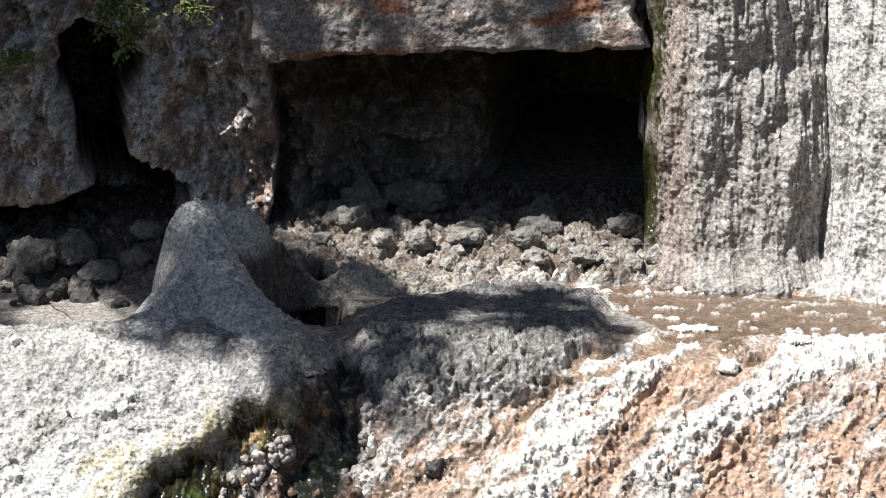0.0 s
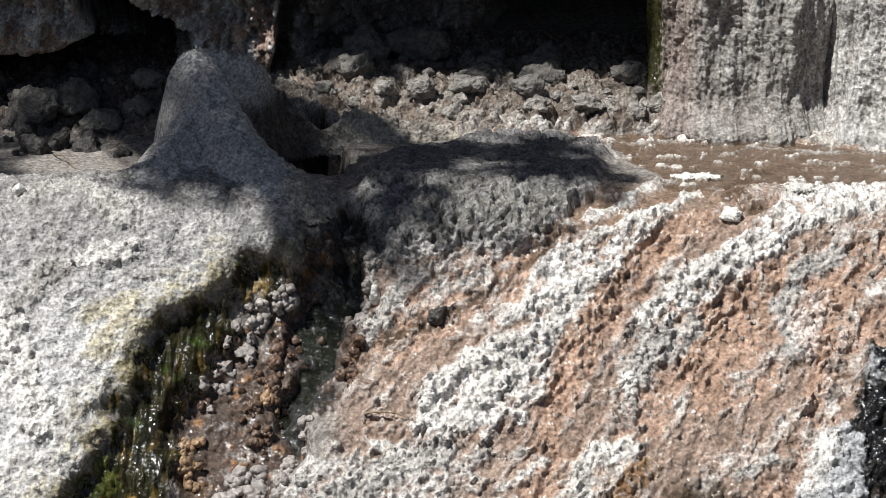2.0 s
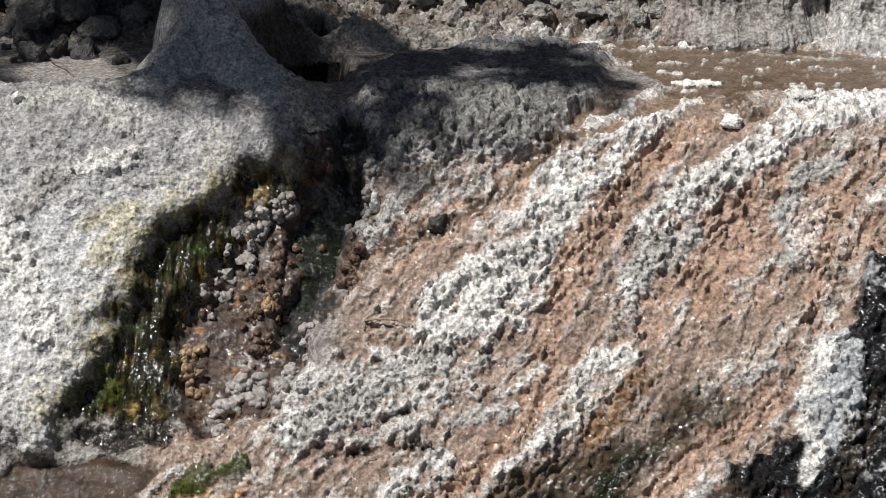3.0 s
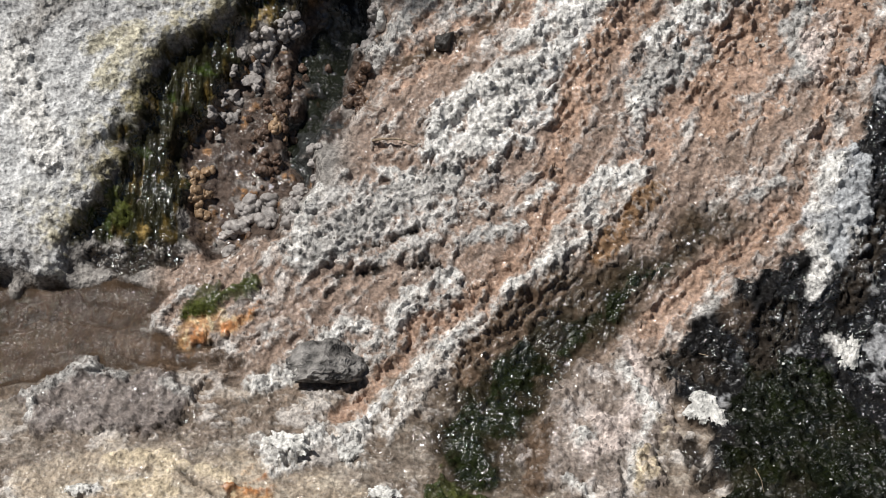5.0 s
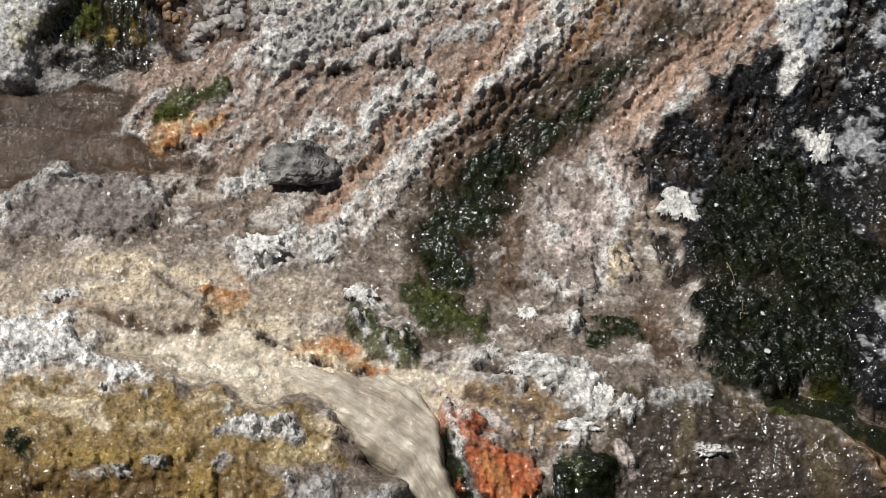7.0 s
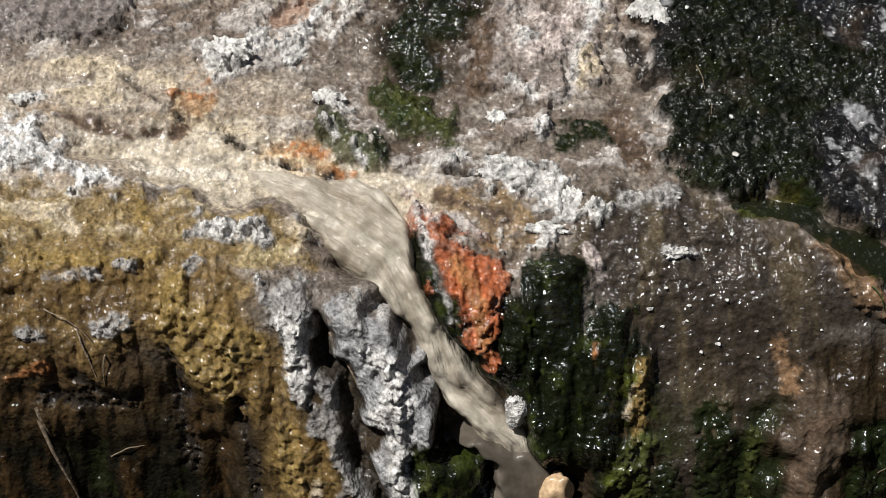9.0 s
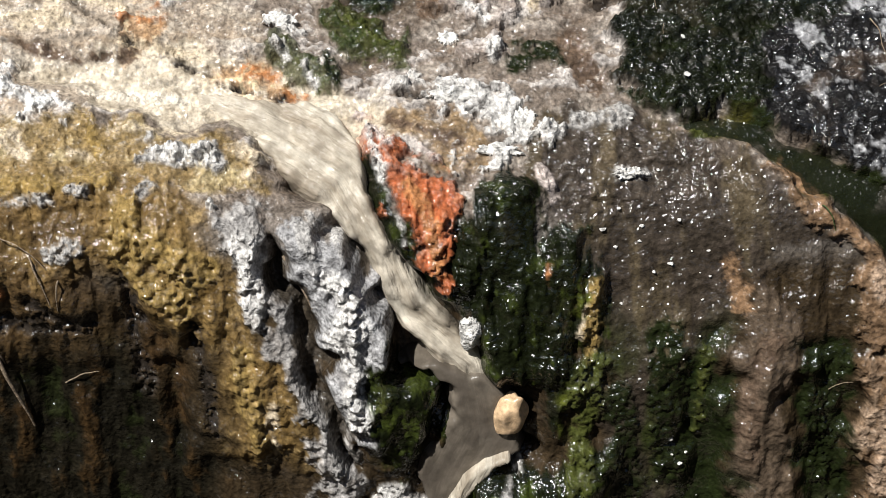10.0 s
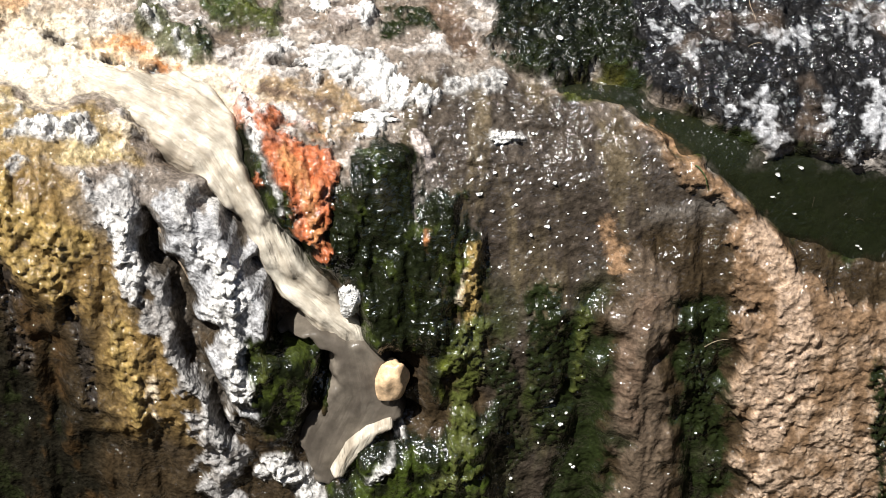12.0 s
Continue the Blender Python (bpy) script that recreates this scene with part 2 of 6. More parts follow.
REGION["gully_run"] = [(-0.41, 3.92), (-0.42, 4.21), (-0.55, 4.32), (-0.63, 4.47), (-0.61, 4.63), (-0.63, 4.75), (-0.68, 4.87), (-0.72, 5.00), (-0.65, 5.04), (-0.58, 5.00), (-0.55, 4.87), (-0.47, 4.73), (-0.44, 4.61), (-0.40, 4.48), (-0.34, 4.30), (-0.36, 4.16), (-0.37, 3.85)]
REGION["hump"] = [(-0.41, 3.63), (-0.22, 3.16), (0.32, 2.82), (0.73, 2.88), (0.72, 3.53), (0.56, 4.01), (0.41, 4.16), (0.04, 4.21), (-0.31, 4.26), (-0.36, 4.13)]
REGION["porous"] = [(-0.06, 3.86), (0.16, 3.73), (0.43, 3.80), (0.58, 3.73), (0.42, 4.13), (0.18, 4.13), (-0.03, 4.16), (-0.10, 4.08)]
REGION["pool"] = [(0.07, 2.79), (0.60, 2.73), (1.16, 2.73), (1.69, 2.88), (2.17, 3.10), (2.02, 3.73), (1.54, 3.63), (1.25, 3.73), (0.98, 3.73), (0.90, 3.32), (0.74, 2.99), (0.32, 2.93)]
REGION["pool_arm"] = [(0.98, 3.73), (1.27, 3.73), (1.07, 3.96), (0.76, 4.01), (0.54, 4.06), (0.47, 4.01), (0.67, 3.86)]
REGION["streak_a"] = [(1.08, 3.73), (0.97, 3.96), (0.68, 4.13), (0.48, 4.24), (0.36, 4.39), (0.36, 4.58), (0.15, 4.68), (-0.01, 4.73), (-0.10, 4.85), (-0.14, 5.02), (-0.01, 5.04), (0.15, 5.00), (0.36, 4.83), (0.42, 4.68), (0.62, 4.46), (0.65, 4.36), (0.67, 4.34), (0.95, 4.01)]
REGION["streak_b"] = [(0.40, 5.06), (0.21, 5.14), (0.08, 5.28), (-0.01, 5.35), (-0.23, 5.44), (-0.46, 5.46), (-0.63, 5.41), (-0.68, 5.32), (-0.55, 5.16), (-0.46, 5.09), (-0.23, 5.04), (-0.01, 5.02), (0.12, 5.12)]
REGION["streak_c"] = [(0.78, 5.03), (0.62, 5.05), (0.48, 5.24), (0.30, 5.43), (0.12, 5.61), (-0.02, 5.74), (-0.23, 5.88), (-0.45, 6.12), (-0.40, 6.30), (-0.36, 6.20), (-0.19, 6.03), (0.03, 5.83), (0.16, 5.68), (0.38, 5.47), (0.56, 5.34), (0.75, 5.15)]
REGION["streak_d"] = [(0.92, 4.52), (0.71, 4.59), (0.67, 4.88), (0.74, 4.98), (0.84, 4.76), (0.98, 4.69)]
REGION["streak_e"] = [(1.67, 3.63), (1.41, 3.96), (1.22, 4.16), (0.99, 4.32), (0.84, 4.50), (1.08, 4.44), (1.28, 4.26), (1.50, 4.11), (1.88, 3.96), (1.94, 3.73)]
REGION["streak_f"] = [(-0.54, 5.87), (-0.80, 5.94), (-0.71, 5.85), (-0.54, 5.71), (-0.37, 5.74), (-0.23, 5.65), (-0.01, 5.49), (0.10, 5.52), (-0.15, 5.74), (-0.37, 5.85)]
REGION["streak_g"] = [(1.57, 4.95), (1.42, 5.13), (1.37, 5.30), (1.47, 5.46), (1.60, 5.40), (1.65, 5.07)]
REGION["streak_h"] = [(1.46, 4.70), (1.38, 4.45), (1.50, 4.32), (1.61, 4.48), (1.69, 4.58), (1.54, 4.78), (1.46, 4.97)]
REGION["ochre_a"] = [(0.65, 4.36), (0.68, 4.64), (0.67, 4.88), (0.58, 5.05), (0.44, 5.12), (0.34, 5.29), (0.21, 5.45), (0.03, 5.58), (-0.15, 5.72), (-0.32, 5.85), (-0.53, 6.10), (-0.40, 6.12), (-0.19, 5.93), (0.07, 5.72), (0.25, 5.47), (0.43, 5.29), (0.57, 5.15), (0.80, 5.05), (0.94, 4.86), (1.35, 4.82), (1.26, 4.47), (1.04, 4.32)]
REGION["ochre_b"] = [(1.76, 4.48), (1.59, 4.65), (1.53, 4.85), (1.41, 5.06), (1.24, 5.23), (1.07, 5.39), (0.87, 5.50), (0.69, 5.66), (0.75, 5.75), (0.99, 5.60), (1.20, 5.41), (1.39, 5.23), (1.52, 4.97), (1.63, 4.78)]
REGION["ochre_c"] = [(0.37, 4.13), (0.04, 4.32), (-0.19, 4.42), (-0.33, 4.54), (-0.23, 4.72), (-0.00, 4.55), (0.23, 4.46), (0.51, 4.21), (0.75, 4.11), (1.12, 3.96), (0.98, 4.16), (0.62, 4.26)]
REGION["ochre_d"] = [(1.85, 4.11), (1.64, 4.16), (1.44, 4.32), (1.07, 4.50), (0.77, 4.62), (1.79, 4.62)]
REGION["dark_bank"] = [(0.99, 5.19), (0.83, 5.35), (0.65, 5.47), (0.45, 5.51), (0.25, 5.65), (0.09, 5.78), (-0.02, 5.97), (-0.10, 6.17), (-0.06, 6.34), (0.02, 6.52), (0.12, 6.44), (0.21, 6.27), (0.30, 6.08), (0.42, 5.88), (0.60, 5.74), (0.69, 5.58), (0.87, 5.45), (1.10, 5.33)]
REGION["dark_right"] = [(1.84, 4.48), (1.67, 4.83), (1.43, 5.30), (1.27, 5.42), (1.15, 5.53), (0.97, 5.62), (0.83, 5.75), (0.80, 5.89), (0.87, 6.09), (0.94, 6.44), (0.95, 6.71), (1.09, 6.88), (1.28, 6.87), (1.48, 6.92), (1.63, 7.03), (1.86, 7.17), (2.69, 7.37), (2.93, 6.04), (2.37, 4.83)]
REGION["moss_right"] = [(1.18, 5.76), (1.05, 6.00), (0.98, 6.24), (0.94, 6.44), (0.96, 6.71), (1.09, 6.88), (1.27, 6.89), (1.49, 6.84), (1.42, 6.57), (1.75, 6.49), (2.10, 6.35), (1.57, 6.25), (1.48, 6.00)]
REGION["pale_low"] = [(0.64, 5.79), (0.81, 5.82), (0.81, 6.04), (0.72, 6.36), (0.61, 6.28), (0.53, 6.60), (0.42, 6.62), (0.48, 6.40), (0.21, 6.39), (0.28, 6.17), (0.38, 5.97), (0.58, 5.85)]
REGION["pool_right"] = [(1.09, 6.88), (1.27, 6.88), (1.47, 6.93), (1.62, 7.04), (1.86, 7.18), (2.70, 7.39), (2.73, 7.79), (1.97, 7.52), (1.84, 7.35), (1.65, 7.23), (1.48, 7.05), (1.26, 6.97)]
REGION["stream"] = [(-1.96, 5.49), (-1.56, 5.51), (-1.34, 5.50), (-1.10, 5.50), (-1.20, 5.64), (-1.11, 5.75), (-0.85, 5.78), (-1.00, 5.84), (-1.22, 5.82), (-1.54, 5.86), (-1.92, 5.95)]
REGION["lumps_shelf"] = [(-1.67, 6.01), (-1.62, 5.91), (-1.37, 5.82), (-1.19, 5.86), (-0.97, 5.94), (-1.04, 6.12), (-1.34, 6.14), (-1.60, 6.11)]
REGION["tan_shelf"] = [(-1.65, 6.27), (-1.32, 6.19), (-0.94, 6.22), (-0.52, 6.31), (-0.35, 6.44), (-0.41, 6.56), (-0.19, 6.71), (-0.03, 6.84), (-0.27, 6.88), (-0.57, 6.79), (-0.88, 6.71), (-1.08, 6.75), (-1.59, 6.92)]
REGION["yellow_shelf"] = [(-1.61, 6.74), (-1.08, 6.78), (-0.76, 6.81), (-0.43, 6.94), (-0.32, 7.09), (-0.51, 7.08), (-0.71, 7.12), (-0.81, 7.25), (-0.99, 7.15), (-1.26, 7.14), (-1.58, 7.17)]
REGION["yellow_face"] = [(-1.75, 6.98), (-1.02, 7.02), (-0.73, 7.01), (-0.54, 7.17), (-0.48, 7.28), (-0.40, 7.53), (-0.29, 7.75), (-0.22, 7.92), (-0.18, 8.13), (-0.51, 8.12), (-0.50, 7.70), (-0.72, 7.56), (-0.78, 7.39), (-0.87, 7.36), (-1.05, 7.42), (-1.75, 7.44)]
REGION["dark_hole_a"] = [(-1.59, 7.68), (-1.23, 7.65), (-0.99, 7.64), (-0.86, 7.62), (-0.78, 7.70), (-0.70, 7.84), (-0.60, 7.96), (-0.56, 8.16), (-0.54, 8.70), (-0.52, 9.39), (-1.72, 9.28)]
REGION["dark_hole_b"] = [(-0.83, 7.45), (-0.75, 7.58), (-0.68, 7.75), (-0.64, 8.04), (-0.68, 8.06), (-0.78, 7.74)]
REGION["grey_ridge_a"] = [(-0.58, 7.10), (-0.48, 7.14), (-0.38, 7.18), (-0.35, 7.37), (-0.28, 7.49), (-0.17, 7.79), (-0.04, 8.08), (-0.03, 8.58), (-0.16, 8.58), (-0.22, 7.92), (-0.36, 7.62), (-0.43, 7.41), (-0.52, 7.23)]
REGION["grey_ridge_b"] = [(-0.26, 7.22), (-0.15, 7.21), (-0.03, 7.29), (0.06, 7.44), (0.09, 7.59), (0.08, 7.69), (0.03, 7.75), (0.01, 8.07), (-0.04, 8.04), (-0.11, 7.85), (-0.16, 7.66), (-0.20, 7.47), (-0.25, 7.34)]
REGION["cleft"] = [(-0.31, 7.24), (-0.23, 7.34), (-0.20, 7.51), (-0.17, 7.68), (-0.11, 7.91), (-0.04, 8.16), (-0.08, 8.16), (-0.17, 7.90), (-0.25, 7.72), (-0.31, 7.49), (-0.33, 7.34)]
REGION["moss_lobe_a"] = [(-0.00, 6.96), (0.04, 7.00), (0.07, 7.18), (0.18, 7.21), (0.22, 7.34), (0.23, 7.49), (0.29, 7.49), (0.29, 7.31), (0.39, 7.19), (0.38, 7.43), (0.34, 7.51), (0.27, 7.57), (0.18, 7.49), (0.12, 7.34), (0.08, 7.23), (0.02, 7.12)]
REGION["moss_lobe_b"] = [(0.39, 7.09), (0.47, 7.06), (0.58, 7.10), (0.60, 7.23), (0.62, 7.32), (0.78, 7.30), (0.77, 7.45), (0.72, 7.61), (0.66, 7.78), (0.55, 7.87), (0.45, 7.82), (0.40, 7.71), (0.39, 7.52), (0.37, 7.27)]
REGION["moss_lobe_c"] = [(0.04, 7.69), (0.10, 7.76), (0.24, 7.80), (0.30, 7.85), (0.30, 7.95), (0.19, 8.09), (0.14, 8.21), (0.04, 8.13), (-0.01, 7.97)]
REGION["moss_streak"] = [(0.76, 7.45), (0.82, 7.54), (0.80, 7.71), (0.75, 7.88), (0.68, 8.05), (0.64, 7.87), (0.70, 7.72)]
REGION["moss_foot"] = [(0.30, 8.43), (0.39, 8.25), (0.65, 8.21), (0.83, 8.15), (0.88, 8.95), (0.30, 8.88)]
REGION["feed"] = [(-1.20, 6.54), (-0.81, 6.48), (-0.44, 6.51), (-0.19, 6.59), (0.05, 6.75), (0.09, 6.93), (-0.04, 7.10), (-0.27, 7.01), (-0.47, 6.84), (-0.78, 6.79)]
REGION["orange_a"] = [(0.01, 6.80), (0.06, 6.90), (0.14, 7.00), (0.27, 7.06), (0.38, 7.11), (0.37, 7.18), (0.30, 7.25), (0.28, 7.35), (0.27, 7.49), (0.23, 7.50), (0.22, 7.34), (0.18, 7.21), (0.09, 7.18), (0.07, 7.06), (0.03, 6.94)]
REGION["orange_b"] = [(-0.87, 6.47), (-0.83, 6.35), (-0.67, 6.33), (-0.69, 6.46), (-0.79, 6.53)]
REGION["orange_c"] = [(-0.54, 6.63), (-0.41, 6.56), (-0.27, 6.57), (-0.23, 6.69), (-0.35, 6.70)]
REGION["orange_d"] = [(-1.08, 5.75), (-1.05, 5.66), (-0.89, 5.62), (-0.76, 5.57), (-0.78, 5.69), (-0.89, 5.73), (-1.02, 5.76)]
REGION["green_a"] = [(-1.07, 5.64), (-1.03, 5.55), (-0.79, 5.50), (-0.83, 5.57), (-0.98, 5.63)]
REGION["green_b"] = [(-0.31, 6.47), (-0.19, 6.52), (-0.07, 6.62), (-0.09, 6.72), (-0.23, 6.64), (-0.29, 6.57)]
REGION["green_c"] = [(-0.08, 6.33), (0.06, 6.38), (0.20, 6.54), (0.20, 6.63), (0.06, 6.63), (-0.06, 6.48)]
REGION["crust_a"] = [(0.14, 6.71), (0.30, 6.67), (0.51, 6.64), (0.54, 6.72), (0.57, 6.83), (0.63, 6.88), (0.76, 6.90), (0.60, 7.00), (0.35, 7.03), (0.49, 6.95), (0.47, 6.85), (0.34, 6.82)]
REGION["brown_slope"] = [(0.62, 6.86), (0.87, 6.80), (1.07, 6.91), (1.36, 7.03), (1.53, 7.16), (1.65, 7.34), (1.45, 7.41), (1.30, 7.61), (1.25, 8.03), (1.27, 8.99), (0.88, 8.95), (0.85, 7.76), (0.79, 7.43), (0.73, 7.29), (0.64, 7.18), (0.59, 7.07)]
REGION["brown_rim"] = [(1.36, 7.02), (1.54, 7.10), (1.67, 7.25), (1.86, 7.37), (1.97, 7.55), (2.12, 7.75), (2.75, 7.93), (2.99, 9.17), (1.95, 9.06), (1.79, 8.07), (1.81, 7.73), (1.74, 7.47), (1.61, 7.29), (1.49, 7.12)]
REGION["rib_a"] = [(1.32, 7.70), (1.43, 7.51), (1.55, 7.59), (1.56, 7.80), (1.51, 8.10), (1.62, 9.02), (1.41, 9.00), (1.34, 8.09)]
REGION["dark_gap"] = [(1.55, 7.72), (1.75, 7.77), (1.77, 8.07), (1.88, 9.05), (1.69, 9.03), (1.58, 8.11)]
REGION["dark_gap_b"] = [(1.12, 7.87), (1.24, 7.70), (1.34, 8.04), (1.39, 9.00), (1.16, 8.97)]
REGION["white_rock"] = [(-1.64, 6.41), (-1.43, 6.46), (-1.28, 6.49), (-1.20, 6.60), (-1.06, 6.71), (-1.05, 6.77), (-1.28, 6.72), (-1.49, 6.70), (-1.61, 6.69)]
REGION["tan_right"] = [(-0.07, 6.79), (0.13, 6.75), (0.33, 6.83), (0.49, 6.95), (0.38, 7.05), (0.32, 7.07), (0.13, 6.93)]
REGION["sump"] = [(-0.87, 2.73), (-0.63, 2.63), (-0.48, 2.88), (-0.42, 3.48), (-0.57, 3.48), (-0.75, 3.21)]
REGION["chute"] = [(-0.30, 6.88), (-0.06, 6.82), (0.02, 6.94), (0.02, 7.11), (0.08, 7.23), (0.14, 7.40), (0.27, 7.57), (0.38, 7.70), (0.49, 7.88), (0.52, 7.99), (0.48, 8.19), (0.29, 8.18), (0.29, 7.88), (0.15, 7.78), (0.11, 7.63), (0.01, 7.35), (-0.11, 7.20), (-0.26, 7.06)]
REGION["cascade"] = [(-0.58, 6.69), (-0.50, 6.68), (-0.34, 6.73), (-0.18, 6.74), (-0.06, 6.79), (0.01, 6.92), (0.02, 7.11), (0.08, 7.23), (0.14, 7.40), (0.27, 7.57), (0.38, 7.70), (0.49, 7.88), (0.45, 7.98), (0.29, 7.88), (0.24, 7.74), (0.13, 7.63), (0.07, 7.52), (0.01, 7.35), (-0.11, 7.20), (-0.26, 7.06), (-0.34, 6.93), (-0.48, 6.80), (-0.56, 6.74)]
REGION["basin"] = [(0.12, 7.78), (0.25, 7.76), (0.41, 7.80), (0.51, 7.90), (0.53, 8.05), (0.57, 8.16), (0.44, 8.23), (0.33, 8.38), (0.28, 8.48), (0.22, 8.42), (0.15, 8.23), (0.19, 8.13), (0.30, 7.98), (0.30, 7.88), (0.22, 7.78)]
REGION["ribbon"] = [(0.51, 8.12), (0.41, 8.16), (0.33, 8.23), (0.26, 8.36), (0.28, 8.40), (0.33, 8.38), (0.40, 8.27), (0.46, 8.21), (0.53, 8.17)]


# smaller crusts, stains, patches of algae and painted shade: kind, width and a line over the ground
MARKS = []


def mark(kind, width, *line):
    MARKS.append((kind, width, line))


mark("W", 0.056, (0.99, 3.60), (0.79, 3.85), (0.61, 4.02))
mark("W", 0.059, (1.07, 3.79), (0.93, 3.95), (0.73, 4.07), (0.53, 4.18), (0.37, 4.29))
mark("W", 0.080, (0.62, 4.31), (0.48, 4.39), (0.34, 4.47), (0.25, 4.49))
mark("W", 0.107, (0.48, 4.49), (0.29, 4.59), (0.10, 4.69), (-0.03, 4.79))
mark("W", 0.124, (0.24, 4.69), (0.13, 4.84))
mark("W", 0.047, (0.41, 4.23), (0.34, 4.36))
mark("B", 0.067, (0.49, 4.10), (0.30, 4.29), (0.13, 4.42), (-0.08, 4.52), (-0.24, 4.59))
mark("G", 0.042, (0.25, 4.26), (0.13, 4.30), (0.01, 4.36))
mark("G", 0.094, (-0.13, 4.31), (-0.24, 4.42), (-0.31, 4.54))
mark("O", 0.145, (1.09, 4.00), (0.84, 4.23), (0.67, 4.44), (0.54, 4.64), (0.47, 4.84))
mark("O", 0.167, (1.42, 4.29), (1.13, 4.49), (1.02, 4.69), (1.06, 4.84))
mark("W", 0.081, (1.22, 4.21), (1.05, 4.29), (0.92, 4.39), (0.80, 4.49))
mark("W", 0.059, (1.70, 3.95), (1.49, 4.07), (1.41, 4.13))
mark("W", 0.050, (1.87, 3.90), (1.64, 4.04))
mark("W", 0.060, (1.57, 3.85), (1.47, 3.87))
mark("G", 0.097, (1.64, 4.21), (1.47, 4.29), (1.39, 4.44), (1.42, 4.64))
mark("P", 0.104, (1.45, 4.49), (1.51, 4.64))
mark("O", 0.068, (1.75, 4.24), (1.65, 4.39), (1.52, 4.69), (1.47, 4.84))
mark("G", 0.131, (1.01, 4.54), (0.89, 4.62), (0.75, 4.72))
mark("W", 0.046, (0.72, 4.69), (0.74, 4.87))
mark("B", 0.104, (1.43, 3.40), (1.24, 3.79), (1.31, 3.95))
mark("W", 0.028, (0.41, 2.72), (0.60, 2.70))
mark("W", 0.022, (0.71, 2.75), (0.89, 2.85), (1.17, 2.80))
mark("W", 0.038, (1.32, 3.08), (1.48, 2.91), (1.76, 3.03), (2.07, 3.03))
mark("W", 0.020, (1.43, 3.66), (1.64, 3.61))
mark("W", 0.021, (1.85, 3.35), (2.01, 3.30))
mark("W", 0.033, (-0.31, 4.34), (-0.29, 4.39))
mark("G", 0.070, (-0.36, 4.47), (-0.24, 4.52))
mark("V", 0.094, (-1.45, 4.54), (-1.29, 4.46), (-1.39, 4.69))
mark("W", 0.142, (-1.76, 4.59), (-1.68, 4.79), (-1.58, 5.03))
mark("G", 0.099, (-1.76, 3.99), (-1.55, 3.94), (-1.29, 4.10))
mark("G", 0.120, (-1.60, 4.34), (-1.71, 4.46))
mark("W", 0.096, (-1.47, 4.28), (-1.28, 4.23))
mark("Y", 0.042, (-0.83, 4.39), (-0.78, 4.34))
mark("N", 0.069, (-1.35, 5.13), (-1.32, 5.22))
mark("Y", 0.023, (-1.29, 5.29), (-1.23, 5.27))
mark("B", 0.059, (-0.99, 5.13), (-1.01, 5.25))
mark("W", 0.069, (0.36, 4.58), (0.20, 4.68), (0.04, 4.73))
mark("W", 0.092, (0.31, 4.71), (0.17, 4.85), (-0.01, 5.02))
mark("W", 0.068, (-0.03, 4.80), (-0.08, 4.95))
mark("W", 0.054, (0.22, 4.90), (0.29, 4.95))
mark("G", 0.135, (-0.03, 5.07), (-0.23, 5.16), (-0.41, 5.28), (-0.59, 5.41))
mark("W", 0.063, (-0.55, 5.11), (-0.59, 5.27), (-0.63, 5.41))
mark("W", 0.045, (-0.28, 5.04), (-0.14, 5.09))
mark("D", 0.027, (-0.35, 5.37), (-0.15, 5.30))
mark("D", 0.018, (-0.46, 5.47), (-0.06, 5.44))
mark("O", 0.100, (0.45, 4.86), (0.39, 5.12), (0.30, 5.33), (0.16, 5.52), (-0.02, 5.65), (-0.19, 5.74))
mark("W", 0.045, (0.39, 5.12), (0.21, 5.24))
mark("W", 0.045, (0.26, 5.29), (0.22, 5.32))
mark("G", 0.067, (0.21, 5.29), (0.03, 5.35))
mark("W", 0.081, (0.73, 5.07), (0.57, 5.12), (0.52, 5.26))
mark("W", 0.036, (0.50, 5.36), (0.34, 5.45), (0.21, 5.54), (0.07, 5.67), (-0.10, 5.81), (-0.28, 5.98), (-0.40, 6.12))
mark("W", 0.034, (-0.38, 6.12), (-0.36, 6.22))
mark("W", 0.066, (-0.01, 5.49), (-0.19, 5.56), (-0.26, 5.72))
mark("W", 0.057, (-0.37, 5.69), (-0.43, 5.67))
mark("O", 0.078, (-0.23, 5.83), (-0.32, 5.92), (-0.45, 6.08))
mark("E", 0.099, (0.80, 5.15), (0.68, 5.29), (0.56, 5.41))
mark("B", 0.124, (0.38, 5.54), (0.20, 5.68), (0.03, 5.86))
mark("M", 0.036, (0.83, 5.46), (0.69, 5.52), (0.60, 5.66))
mark("M", 0.044, (0.48, 5.73), (0.35, 5.84))
mark("M", 0.128, (0.04, 6.08), (0.02, 6.23), (0.08, 6.35))
mark("M", 0.109, (0.20, 5.86), (0.15, 6.13))
mark("O", 0.082, (1.32, 5.25), (1.16, 5.37), (0.98, 5.48), (0.82, 5.59), (0.73, 5.71))
mark("G", 0.046, (1.29, 5.11), (1.15, 5.18))
mark("G", 0.036, (1.08, 5.57), (0.93, 5.66))
mark("W", 0.092, (1.50, 5.04), (1.44, 5.21))
mark("W", 0.077, (1.39, 5.35), (1.42, 5.49), (1.39, 5.58))
mark("G", 0.068, (1.56, 5.37), (1.57, 5.54))
mark("W", 0.031, (1.42, 5.76), (1.50, 5.85))
mark("D", 0.112, (1.52, 5.62), (1.68, 5.30))
mark("D", 0.134, (1.25, 5.67), (1.18, 5.85))
mark("P", 0.088, (0.66, 5.80), (0.73, 5.99), (0.61, 6.14), (0.57, 6.24))
mark("W", 0.052, (0.63, 5.84), (0.71, 6.04))
mark("W", 0.064, (0.46, 6.19), (0.52, 6.24))
mark("W", 0.039, (0.73, 6.04), (0.64, 6.36))
